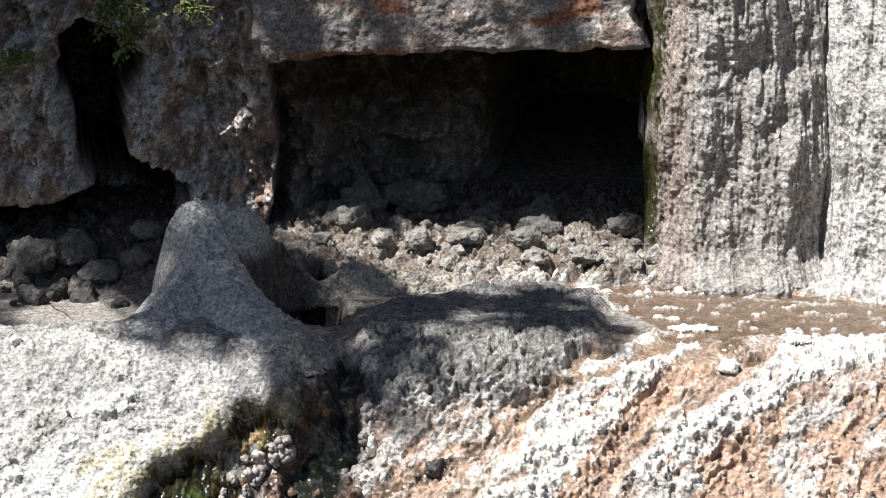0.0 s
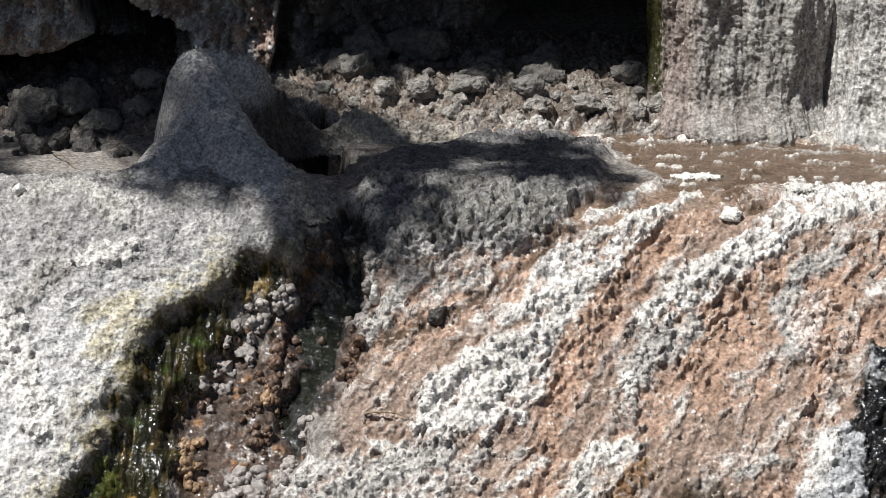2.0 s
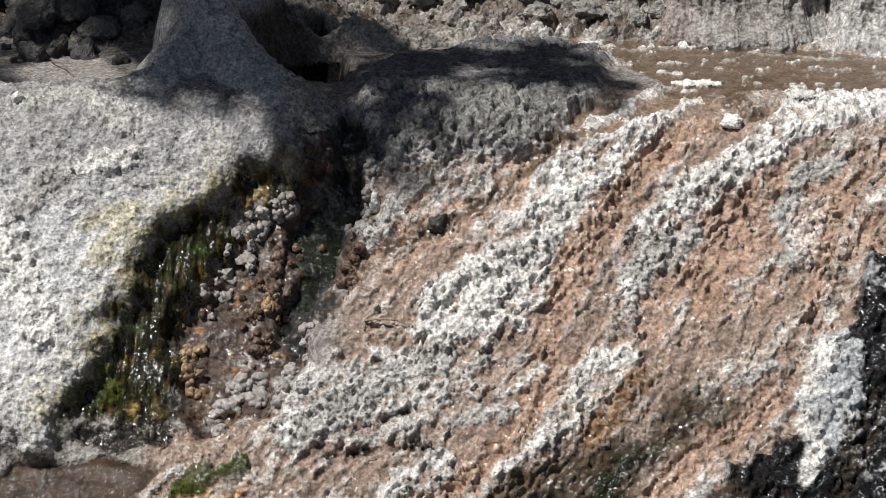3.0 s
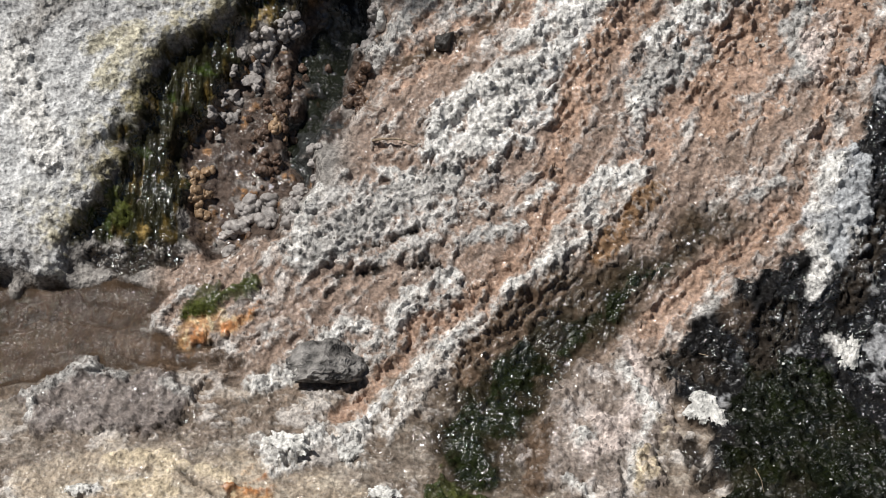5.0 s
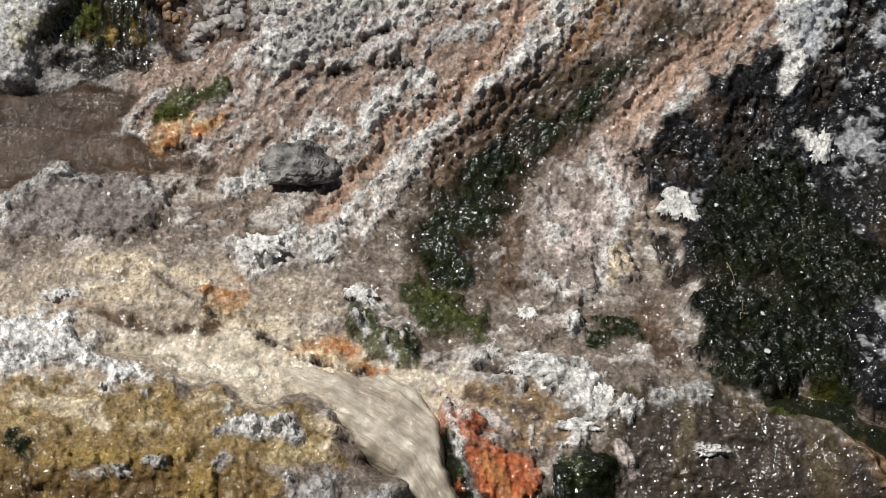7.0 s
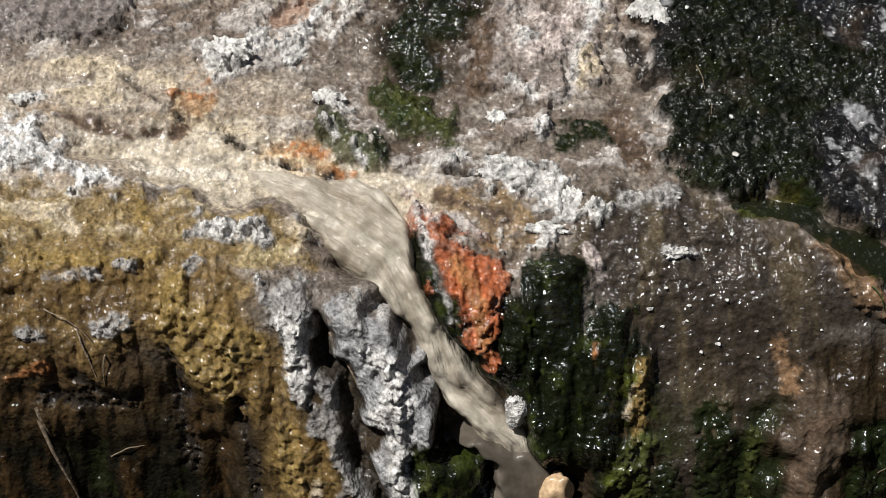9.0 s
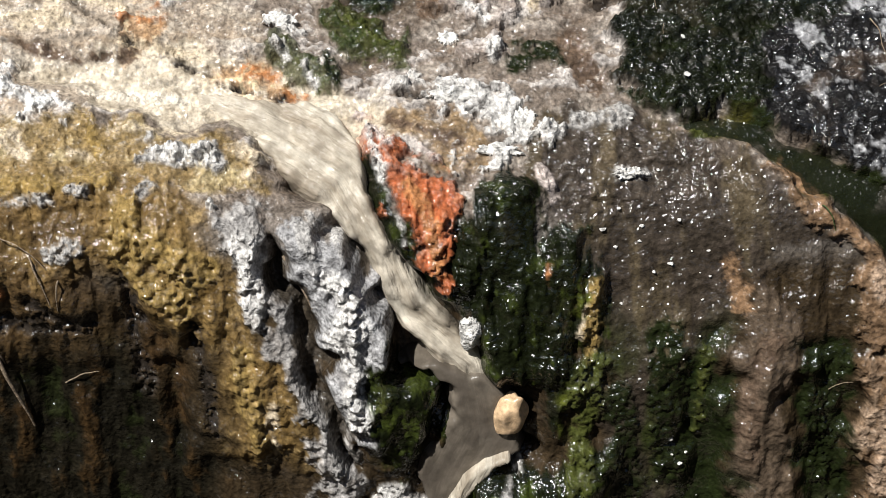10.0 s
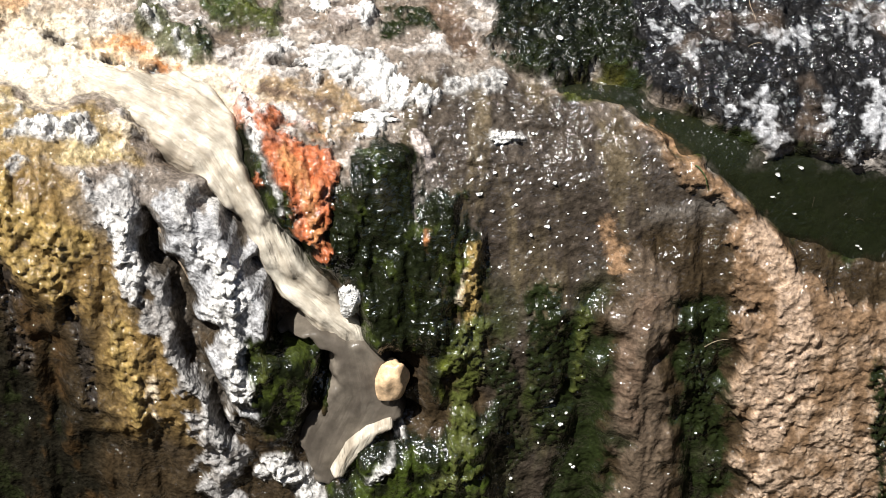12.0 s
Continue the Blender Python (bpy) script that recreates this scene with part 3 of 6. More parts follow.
mark("B", 0.085, (0.32, 6.13), (0.27, 6.38))
mark("T", 0.024, (0.78, 6.14), (0.70, 6.36))
# shadow of the hollow below the mossy wall, painted as a dark mark
mark("D", 0.110, (-1.42, 5.38), (-1.26, 5.41), (-1.12, 5.39))
mark("D", 0.101, (0.85, 5.84), (0.97, 5.94))
mark("D", 0.077, (0.86, 6.24), (0.91, 6.39))
mark("D", 0.104, (-1.77, 5.63), (-1.56, 5.59), (-1.33, 5.63))
mark("B", 0.089, (-1.29, 5.73), (-1.11, 5.82))
mark("G", 0.076, (-1.62, 5.96), (-1.43, 5.84), (-1.28, 5.89))
mark("W", 0.040, (-1.61, 6.01), (-1.62, 6.06))
mark("G", 0.053, (-1.12, 5.94), (-1.03, 5.97))
mark("D", 0.026, (-1.02, 6.07), (-1.13, 6.12))
mark("W", 0.085, (-0.62, 5.86), (-0.70, 5.90), (-0.76, 5.92))
mark("W", 0.040, (-0.66, 5.80), (-0.52, 5.74), (-0.40, 5.68))
mark("W", 0.031, (-0.67, 5.82), (-0.54, 5.76))
mark("W", 0.060, (-0.53, 6.15), (-0.61, 6.22), (-0.74, 6.17))
mark("W", 0.030, (-0.57, 6.27), (-0.69, 6.32))
mark("W", 0.043, (-0.40, 6.15), (-0.34, 6.27))
mark("T", 0.060, (-1.28, 6.26), (-1.07, 6.24), (-1.10, 6.36))
mark("R", 0.038, (-0.85, 6.37), (-0.69, 6.39))
mark("N", 0.044, (-0.79, 5.50), (-0.94, 5.57), (-1.05, 5.64))
mark("R", 0.040, (-1.02, 5.68), (-1.00, 5.75))
mark("R", 0.035, (-0.76, 5.60), (-0.89, 5.69))
mark("D", 0.018, (-1.00, 5.76), (-0.91, 5.75))
mark("W", 0.031, (-1.20, 5.68), (-1.11, 5.59), (-1.03, 5.52))
mark("W", 0.056, (-0.52, 6.12), (-0.61, 6.24), (-0.69, 6.26))
mark("W", 0.038, (-0.35, 6.12), (-0.44, 6.19), (-0.40, 6.27))
mark("W", 0.042, (-0.29, 6.40), (-0.19, 6.46))
mark("T", 0.052, (-1.28, 6.24), (-1.00, 6.27), (-0.83, 6.35))
mark("R", 0.025, (-0.85, 6.38), (-0.71, 6.33))
mark("D", 0.010, (-0.87, 6.44), (-0.81, 6.39))
mark("T", 0.033, (-0.85, 6.47), (-0.68, 6.50), (-0.58, 6.53))
mark("T", 0.064, (-1.25, 6.36), (-1.06, 6.39))
mark("B", 0.034, (-1.24, 6.46), (-0.99, 6.54), (-0.79, 6.50))
mark("C", 0.033, (-0.98, 6.67), (-0.78, 6.68), (-0.58, 6.72))
mark("R", 0.049, (-0.40, 6.59), (-0.29, 6.62))
mark("R", 0.020, (-0.25, 6.69), (-0.19, 6.71))
mark("N", 0.029, (-0.25, 6.50), (-0.19, 6.59), (-0.13, 6.69))
mark("W", 0.019, (-0.27, 6.52), (-0.24, 6.56))
mark("W", 0.016, (-0.19, 6.59), (-0.15, 6.67))
mark("M", 0.037, (-0.11, 6.57), (-0.07, 6.67))
mark("N", 0.046, (-0.02, 6.41), (0.14, 6.56))
mark("D", 0.012, (-0.50, 6.64), (-0.35, 6.70), (-0.27, 6.71))
mark("W", 0.030, (-1.39, 6.38), (-1.33, 6.37))
mark("D", 0.008, (-1.04, 6.28), (-0.86, 6.44), (-0.74, 6.51))
mark("D", 0.007, (-0.74, 6.51), (-0.57, 6.58), (-0.39, 6.68), (-0.31, 6.70))
mark("M", 0.080, (0.57, 6.64), (0.68, 6.57), (0.76, 6.62))
mark("W", 0.045, (-0.73, 6.22), (-0.60, 6.24), (-0.50, 6.16))
mark("W", 0.030, (-0.43, 6.13), (-0.37, 6.28))
mark("D", 0.012, (0.16, 6.74), (0.35, 6.755), (0.52, 6.745))
mark("Y", 0.049, (-0.94, 6.81), (-0.91, 6.94))
mark("Y", 0.073, (-1.36, 7.05), (-0.87, 7.05))
mark("T", 0.062, (-1.48, 6.81), (-1.23, 6.87), (-1.17, 6.93))
mark("T", 0.028, (-1.01, 6.94), (-0.95, 6.94))
mark("T", 0.041, (-0.85, 6.83), (-0.57, 6.87))
mark("G", 0.048, (-0.77, 6.97), (-0.63, 6.94), (-0.49, 7.00))
mark("G", 0.036, (-0.73, 7.08), (-0.77, 7.12))
mark("G", 0.020, (-0.83, 6.90), (-0.73, 6.88))
mark("G", 0.024, (-1.26, 7.12), (-1.07, 7.12))
mark("G", 0.020, (-1.01, 7.08), (-0.95, 7.09))
mark("G", 0.036, (-1.34, 7.28), (-1.27, 7.30))
mark("G", 0.044, (-1.07, 7.29), (-0.99, 7.27))
mark("W", 0.032, (-0.52, 7.14), (-0.50, 7.16))
mark("W", 0.032, (-0.49, 7.22), (-0.48, 7.29))
mark("W", 0.052, (-0.44, 7.27), (-0.40, 7.41), (-0.37, 7.58))
mark("W", 0.032, (-0.40, 7.25), (-0.34, 7.33))
mark("G", 0.032, (-0.38, 7.13), (-0.32, 7.17))
mark("G", 0.047, (-0.20, 7.23), (-0.16, 7.34))
mark("W", 0.080, (-0.05, 7.46), (-0.10, 7.65))
mark("T", 0.032, (-0.35, 6.98), (-0.39, 7.04))
mark("R", 0.037, (-1.40, 7.46), (-1.27, 7.42))
mark("M", 0.061, (-1.47, 6.97), (-1.42, 7.05))
mark("D", 0.074, (-1.28, 7.55), (-0.99, 7.56))
mark("D", 0.032, (-1.18, 7.45), (-1.12, 7.49))
mark("Y", 0.092, (-0.81, 7.15), (-0.80, 7.36), (-0.68, 7.46))
mark("Y", 0.072, (-0.64, 7.32), (-0.63, 7.53))
mark("D", 0.036, (-0.84, 7.36), (-0.79, 7.57))
mark("P", 0.064, (0.50, 6.08), (0.58, 6.20), (0.49, 6.27))
mark("W", 0.029, (0.40, 6.37), (0.48, 6.45))
mark("W", 0.033, (0.51, 6.55), (0.50, 6.62))
mark("T", 0.022, (0.70, 6.23), (0.64, 6.43))
mark("M", 0.046, (0.59, 6.55), (0.71, 6.60))
mark("B", 0.096, (0.78, 6.53), (0.85, 6.73))
mark("W", 0.018, (0.11, 6.70), (0.26, 6.70), (0.40, 6.71))
mark("W", 0.028, (0.34, 6.76), (0.46, 6.75))
mark("W", 0.032, (0.54, 6.79), (0.55, 6.93))
mark("W", 0.014, (0.61, 6.93), (0.75, 6.90))
mark("W", 0.016, (0.34, 7.02), (0.44, 6.99), (0.58, 7.01))
mark("D", 0.012, (0.15, 6.74), (0.27, 6.77))
mark("D", 0.012, (0.46, 6.73), (0.56, 6.73))
mark("D", 0.016, (0.41, 6.83), (0.45, 6.81))
mark("G", 0.073, (0.79, 6.89), (0.94, 6.85))
mark("W", 0.020, (0.90, 7.09), (1.01, 7.10))
mark("N", 0.024, (1.19, 6.93), (1.29, 6.94))
mark("M", 0.033, (1.14, 6.88), (0.94, 6.75))
mark("P", 0.024, (0.01, 6.79), (0.07, 6.89), (0.10, 6.96))
mark("B", 0.052, (0.13, 6.84), (0.33, 6.94))
mark("R", 0.044, (0.17, 7.10), (0.24, 7.24), (0.26, 7.41))
mark("P", 0.028, (0.19, 6.93), (0.26, 7.00))
mark("P", 0.024, (0.64, 7.06), (0.67, 7.18))
mark("R", 0.016, (0.64, 7.39), (0.65, 7.47))
mark("W", 0.020, (0.90, 7.08), (1.02, 7.09))
mark("E", 0.029, (1.49, 7.07), (1.64, 7.24), (1.81, 7.40))
mark("S", 0.117, (1.85, 7.49), (1.99, 7.71), (2.04, 8.11))
mark("S", 0.150, (1.98, 7.95), (1.94, 8.36))
mark("E", 0.061, (1.31, 7.43), (1.35, 7.58))
mark("B", 0.075, (1.44, 7.72), (1.38, 7.92), (1.40, 8.21))
mark("M", 0.084, (1.59, 7.82), (1.69, 8.34))
mark("M", 0.143, (1.06, 7.69), (1.12, 8.29))
mark("M", 0.103, (0.90, 7.88), (0.97, 8.41))
mark("N", 0.037, (0.77, 7.76), (0.73, 7.90), (0.71, 7.97))
mark("T", 0.014, (0.78, 7.55), (0.76, 7.67))
mark("W", 0.020, (0.35, 7.60), (0.39, 7.71))
mark("W", 0.017, (0.41, 8.36), (0.54, 8.21))
mark("W", 0.051, (0.03, 8.35), (0.16, 8.37))
mark("G", 0.047, (-0.17, 7.20), (-0.07, 7.29))
mark("W", 0.072, (-0.12, 7.41), (-0.01, 7.58))
mark("W", 0.057, (-0.06, 7.70), (-0.03, 7.93))
mark("G", 0.028, (-0.28, 7.69), (-0.23, 7.82), (-0.10, 8.18))
mark("Y", 0.112, (-0.81, 7.24), (-0.55, 7.36))
mark("Y", 0.073, (-0.45, 7.68), (-0.40, 8.05))
mark("T", 0.037, (-0.35, 7.91), (-0.34, 8.06))
mark("D", 0.057, (-0.83, 7.57), (-0.79, 7.87))
mark("D", 0.048, (-0.60, 7.58), (-0.56, 8.04))
mark("G", 0.040, (-0.66, 6.95), (-0.52, 6.95))
mark("W", 0.028, (-0.52, 7.14), (-0.51, 7.16))
mark("T", 0.040, (-0.42, 6.94), (-0.31, 6.99))
mark("N", 0.024, (0.05, 7.80), (0.05, 7.89))
mark("W", 0.010, (0.03, 6.88), (0.08, 7.09), (0.15, 7.30))
mark("W", 0.096, (0.08, 8.31), (0.18, 8.41), (0.22, 8.50))
mark("W", 0.060, (-0.55, 6.97), (-0.68, 6.97))
mark("Y", 0.044, (0.82, 7.48), (0.79, 7.74))
mark("N", 0.090, (0.80, 7.78), (0.78, 8.03), (0.74, 8.31))
mark("N", 0.037, (1.23, 7.77), (1.20, 8.12))
mark("N", 0.034, (0.65, 8.41), (0.87, 8.35))
mark("M", 0.066, (2.35, 8.06), (2.40, 8.39), (2.47, 8.75))
mark("M", 0.071, (1.69, 7.81), (1.71, 8.16), (1.78, 8.61))

MARK_LOOKS = {"W": ((0.64, 0.62, 0.59), 0.12, 0.008, 0.9), "G": ((0.40, 0.385, 0.365), 0.25, 0.006, 0.8), "P": ((0.55, 0.47, 0.43), 0.4, 0.006, 0.6),
              "C": ((0.72, 0.65, 0.54), 0.45, 0.0, 0.1), "T": ((0.56, 0.465, 0.335), 0.42, 0.003, 0.3), "O": ((0.36, 0.245, 0.18), 0.65, -0.008, 0.0),
              "E": ((0.24, 0.145, 0.08), 0.85, 0.0, 0.2), "B": ((0.125, 0.085, 0.058), 0.9, -0.006, 0.1), "D": ((0.028, 0.022, 0.017), 0.9, -0.02, 0.0),
              "Y": ((0.27, 0.185, 0.065), 0.85, 0.006, 0.5), "S": ((0.40, 0.285, 0.20), 0.6, 0.004, 0.12), "V": ((0.46, 0.425, 0.33), 0.2, 0.002, 0.3), "R": ((0.40, 0.175, 0.07), 0.85, 0.004, 0.4), "N": ((0.058, 0.066, 0.016), 0.85, 0.006, 0.6),
              "M": ((0.012, 0.016, 0.005), 1.0, 0.004, 0.6)}


def masks_at(x, s, wobble=0.05):
    """How far each point lies within each region, in metres, with ragged rims."""
    wx = x + wobble * fractal(x, s, 0.18, 31, 2, 0.5)
    ws = s + wobble * fractal(x, s, 0.18, 57, 2, 0.5)
    out = {}
    for name, outline in REGION.items():
        p = np.array(outline)
        lo, hi = p.min(0) - 0.25, p.max(0) + 0.25
        near = (x > lo[0]) & (x < hi[0]) & (s > lo[1]) & (s < hi[1])
        d = np.full(x.shape, -1.0)
        if near.any():
            d[near] = inside(wx[near], ws[near], outline)
        out[name] = d
    return out


def soft(d, width):
    return ramp(d, -width, width)


# mineral colours
GREY, WHITE, PINK = (0.27, 0.25, 0.23), (0.72, 0.70, 0.675), (0.41, 0.28, 0.21)
DARK, MOSSY = (0.010, 0.0095, 0.0095), (0.007, 0.009, 0.002)
ORANGE, YELLOW, TAN = (0.40, 0.115, 0.045), (0.25, 0.175, 0.075), (0.49, 0.405, 0.31)
GREEN, BLUE, ASH = (0.046, 0.052, 0.015), (0.44, 0.45, 0.46), (0.35, 0.335, 0.32)


def land(x, s):
    """Relief above the profile, mineral colour and wetness."""
    x, s = x.astype(np.float32), s.astype(np.float32)
    m = masks_at(x, s, 0.09)
    big, mid = fractal(x, s, 0.7, 3, 3), fractal(x, s, 0.16, 11, 5, 0.6)
    fine, tiny = fractal(x, s, 0.035, 23, 3, 0.6), fractal(x, s, 0.014, 29, 2, 0.6)
    ragged = 0.11 * fractal(x, s, 0.15, 83, 6, 0.72)
    form = m
    m = {name: d + ragged for name, d in form.items()}
    run, across = 0.8 * x + 0.6 * s, 0.8 * s - 0.6 * x
    slope = ramp(s, 3.5, 3.9) * (1 - ramp(s, 5.9, 6.3)) * ramp(x + 0.75 * ramp(s, 5.15, 5.45), -0.5, -0.35)
    tilted = slope > 0.5
    bx, bs = np.where(tilted, run * 1.05, x), np.where(tilted, across * 0.85, s)
    wx, ws = bx + 0.03 * fractal(x, s, 0.07, 24, 4, 0.65), bs + 0.03 * fractal(x, s, 0.07, 25, 4, 0.65)
    lump = popcorn(wx, ws, 0.042, 5, 0.75)
    knob = popcorn(wx, ws, 0.024, 6, 0.8)
    crumb = popcorn(wx, ws, 0.016, 9, 0.8)
    jag = np.abs(fractal(bx, bs, 0.04, 27, 2, 0.6))
    corn = (0.015 * lump + 0.013 * knob + 0.005 * crumb + 0.018 * jag + 0.010 * fractal(bx, bs, 0.05, 28, 3, 0.6)) * 0.8 * (1 - 0.35 * slope)
    patch = fractal(bx, bs, 0.1, 35, 5, 0.65)
    # cauliflower crust: knobs heaped on lumps, with mud left bare between them
    heap = 0.008 * lump + 0.006 * knob + 0.003 * crumb + 0.006 * jag + 0.006 * (1 - 2 * np.abs(fractal(bx, bs, 0.07, 36, 4, 0.65)))
    tops = ramp(0.55 * lump + 0.45 * knob + 0.3 * crumb + 0.5 * fine + 0.5 * patch, 0.02, 0.2)
    crags = 1 - np.abs(fractal(x, s, 0.12, 71, 5, 0.62)) * 2.2
    # flow lines run down and to the left on the slope
    bent = run + 0.06 * mid
    streaky = fractal(bent * 1.9, across * 0.5, 0.2, 41, 5, 0.62)
    thread = fractal(bent * 2.4, across * 0.5, 0.06, 47, 4, 0.6)
    level = 1 - 0.6 * ramp(-s, -4.1, -3.6)
    corn = corn * level
    h = 0.035 * big + level * (0.022 * mid + 0.005 * fine + 0.001 * tiny)
    col = np.empty(x.shape + (3,))
    col[:] = GREY
    wet = np.full(x.shape, 0.15)

    def lay(k, colour, wetness=None):
        nonlocal wet
        col[:] = col * (1 - k[..., None]) + np.array(colour) * k[..., None]
        if wetness is not None:
            wet = wet * (1 - k) + wetness * k
        return k

    def paint(name, colour, width=0.02, strength=1.0, wetness=None):
        return lay(soft(m[name], width * 0.5) * strength, colour, wetness)

    def flow(name, width=0.05):
        return soft(form[name], width)

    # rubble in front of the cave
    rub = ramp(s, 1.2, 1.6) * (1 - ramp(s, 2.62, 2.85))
    h = h + rub * (0.06 * popcorn(wx, ws, 0.1, 2, 0.6) + 0.04 * lump + 0.02 * knob)
    lay(rub * 0.8, (0.15, 0.115, 0.09), 0.5)
    lay(rub * ramp(lump + knob, 0.25, 0.6) * ramp(mid, -0.2, 0.2), (0.27, 0.25, 0.225), 0.1)
    # cave floor coloured darker to stand in for the shade under the roof
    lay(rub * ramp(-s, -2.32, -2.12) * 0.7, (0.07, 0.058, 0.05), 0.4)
    # ground left of the mound darkened too, in place of deeper shade
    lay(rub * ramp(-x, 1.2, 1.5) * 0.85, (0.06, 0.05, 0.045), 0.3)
    shore = ramp(s, 2.55, 2.7) * (1 - ramp(s, 3.0, 3.4)) * ramp(x, 0.0, 0.2)
    lay(shore * ramp(mid + 0.5 * thread, -0.1, 0.2), (0.44, 0.415, 0.385), 0.1)
    h = h + shore * (0.03 * lump + 0.012 * knob)
    # slope: pink mud with white crusts
    lay(slope * 0.85, (0.31, 0.222, 0.172), 0.65)
    h = h + slope * (0.022 * thread - 0.016 * np.abs(streaky))
    for name in ("ochre_a", "ochre_b", "ochre_c", "ochre_d"):
        k = paint(name, PINK, 0.03, 0.8, 0.6)
        h = h - 0.018 * k
    k = lay(slope * ramp(mid + 0.7 * thread, 0.15, 0.4) * 0.55, (0.20, 0.125, 0.085), 0.7)
    h = h - 0.006 * k
    k = lay(slope * ramp(streaky + 0.55 * thread + 0.45 * fine + 0.4 * patch, 0.02, 0.18) * (0.25 + 0.65 * tops), (0.42, 0.37, 0.335), 0.3)
    h = h + k * (0.004 + 0.6 * heap)
    lay(slope * ramp(patch + 0.5 * streaky, 0.22, 0.38) * (0.15 + 0.75 * tops), (0.62, 0.585, 0.55), 0.1)
    lay(slope * ramp(fractal(bent * 2.6, across * 0.35, 0.12, 49, 5, 0.6), 0.08, 0.25) * 0.55 * (1 - 0.6 * tops), (0.17, 0.115, 0.082), 0.75)
    shelf = ramp(s, 5.75, 5.95) * (1 - ramp(s, 7.1, 7.4))
    lay(shelf * 0.85, (0.165, 0.128, 0.098), 0.6)
    lay(shelf * ramp(fractal(x * 0.6, s * 1.5, 0.14, 39, 5, 0.65), 0.0, 0.25) * 0.6, (0.40, 0.35, 0.295), 0.55)
    lay(shelf * ramp(patch, 0.1, 0.35) * 0.45, (0.09, 0.068, 0.05), 0.8)
    crusty = shelf * ramp(fractal(x * 0.7, s * 1.3, 0.26, 51, 6, 0.68), 0.1, 0.2)
    lay(crusty * 0.65, (0.60, 0.555, 0.515), 0.45)
    low = shelf * ramp(-fractal(x * 0.6, s * 1.4, 0.24, 53, 6, 0.68), 0.12, 0.24)
    lay(low * 0.7, (0.135, 0.098, 0.07), 0.9)
    h = h + shelf * (0.35 * corn * ramp(mid, -0.15, 0.25) + 0.008 * patch) + crusty * (0.008 + 0.4 * heap) - 0.01 * low
    # grey hump between the gully and the pool
    hump = flow("hump", 0.09)
    h = h + 0.07 * hump + hump * (0.15 * corn + 0.014 * patch)
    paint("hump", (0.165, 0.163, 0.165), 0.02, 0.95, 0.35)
    h = h - hump * 0.03 * ramp(fractal(x, s, 0.06, 127, 3, 0.6), 0.08, 0.3)
    lay(hump * ramp(crags + 0.6 * fine, 0.55, 0.95) * ramp(s, 3.35, 3.7), (0.25, 0.247, 0.24), 0.3)
    k = paint("porous", (0.16, 0.155, 0.14), 0.03, 0.8, 0.45)
    h = h + k * (0.35 * corn - 0.02 * ramp(fractal(x, s, 0.05, 97, 3), 0.0, 0.3))
    lay(k * ramp(crumb + knob, 0.5, 0.8), (0.27, 0.27, 0.26), 0.3)
    rim = ramp(np.abs(m["hump"]), 0.10, 0.0) * ramp(s, 3.7, 3.95)
    lay(rim * ramp(mid + fine, -0.1, 0.25), (0.46, 0.44, 0.42), 0.2)
    h = h + rim * 0.5 * corn
    # white crusts
    for name, tone, bias in (("streak_a", WHITE, 0.02), ("streak_b", (0.52, 0.495, 0.47), 0.0), ("streak_c", (0.60, 0.56, 0.52), 0.015), ("streak_d", (0.40, 0.37, 0.35), 0.0),
                             ("streak_e", WHITE, 0.0), ("streak_f", (0.47, 0.45, 0.425), 0.0), ("streak_h", (0.60, 0.51, 0.46), -0.01)):
        k = soft(m[name] + bias + 0.07 * streaky + 0.05 * thread, 0.022)
        gap = ramp(fractal(x, s, 0.07, 67, 5, 0.7) + 0.4 * thread, 0.08, 0.22)
        k = k * (1 - 0.9 * gap)
        bare = k * (0.3 + 0.7 * tops)
        lay(bare, tone)
        lay(bare * ramp(patch, 0.05, 0.35) * 0.5, (0.33, 0.31, 0.29))
        wet = wet * (1 - 0.75 * bare)
        h = h + k * (0.010 + 0.8 * heap + 0.010 * thread)
    # mossy wet bank and the dark rock beside the pink run
    k = lay(soft(m["dark_bank"] + 0.04, 0.08) * 0.95, (0.060, 0.042, 0.026), 1.0)
    h = h - 0.025 * flow("dark_bank", 0.12) + 0.35 * k * corn
    lay(soft(m["dark_bank"] - 0.03, 0.07) * ramp(fractal(x, s, 0.2, 77, 4) + 0.35 * ramp(s, 5.5, 6.0), -0.3, 0.08) * 0.9, (0.018, 0.015, 0.008), 1.0)
    lay(soft(m["dark_bank"] - 0.06, 0.05) * ramp(fractal(x, s, 0.16, 78, 4) + 0.25 * ramp(s, 5.6, 6.1), 0.1, 0.3), MOSSY, 1.0)
    k = paint("dark_right", DARK, 0.03, 1.0, 0.88)
    h = h + k * (0.04 + 0.9 * corn)
    k2 = k * (1 - flow("pool_right")) * ramp(fractal(x, s, 0.22, 79, 5, 0.65) + 0.35 * fine + 0.2 * ramp(x, 1.3, 1.9), 0.26, 0.44)
    lay(k2 * 0.85, (0.36, 0.36, 0.365), 0.6)
    lay(k * ramp(fractal(x, s, 0.3, 81, 4), 0.15, 0.4) * 0.6, (0.085, 0.06, 0.042), 1.0)
    k = paint("streak_g", BLUE, 0.02, 0.85, 0.35)
    h = h + k * corn
    k = paint("moss_right", (0.005, 0.0065, 0.0015), 0.05, 0.97, 0.62)
    lay(k * ramp(fractal(x, s, 0.14, 109, 4), 0.0, 0.3) * 0.5, (0.010, 0.014, 0.002), 0.75)
    h = h + k * (0.4 * knob * 0.03 + 0.008 * crumb)
    k = paint("pale_low", (0.25, 0.205, 0.175), 0.03, 0.9, 0.6)
    h = h + k * (0.03 + 0.9 * corn)
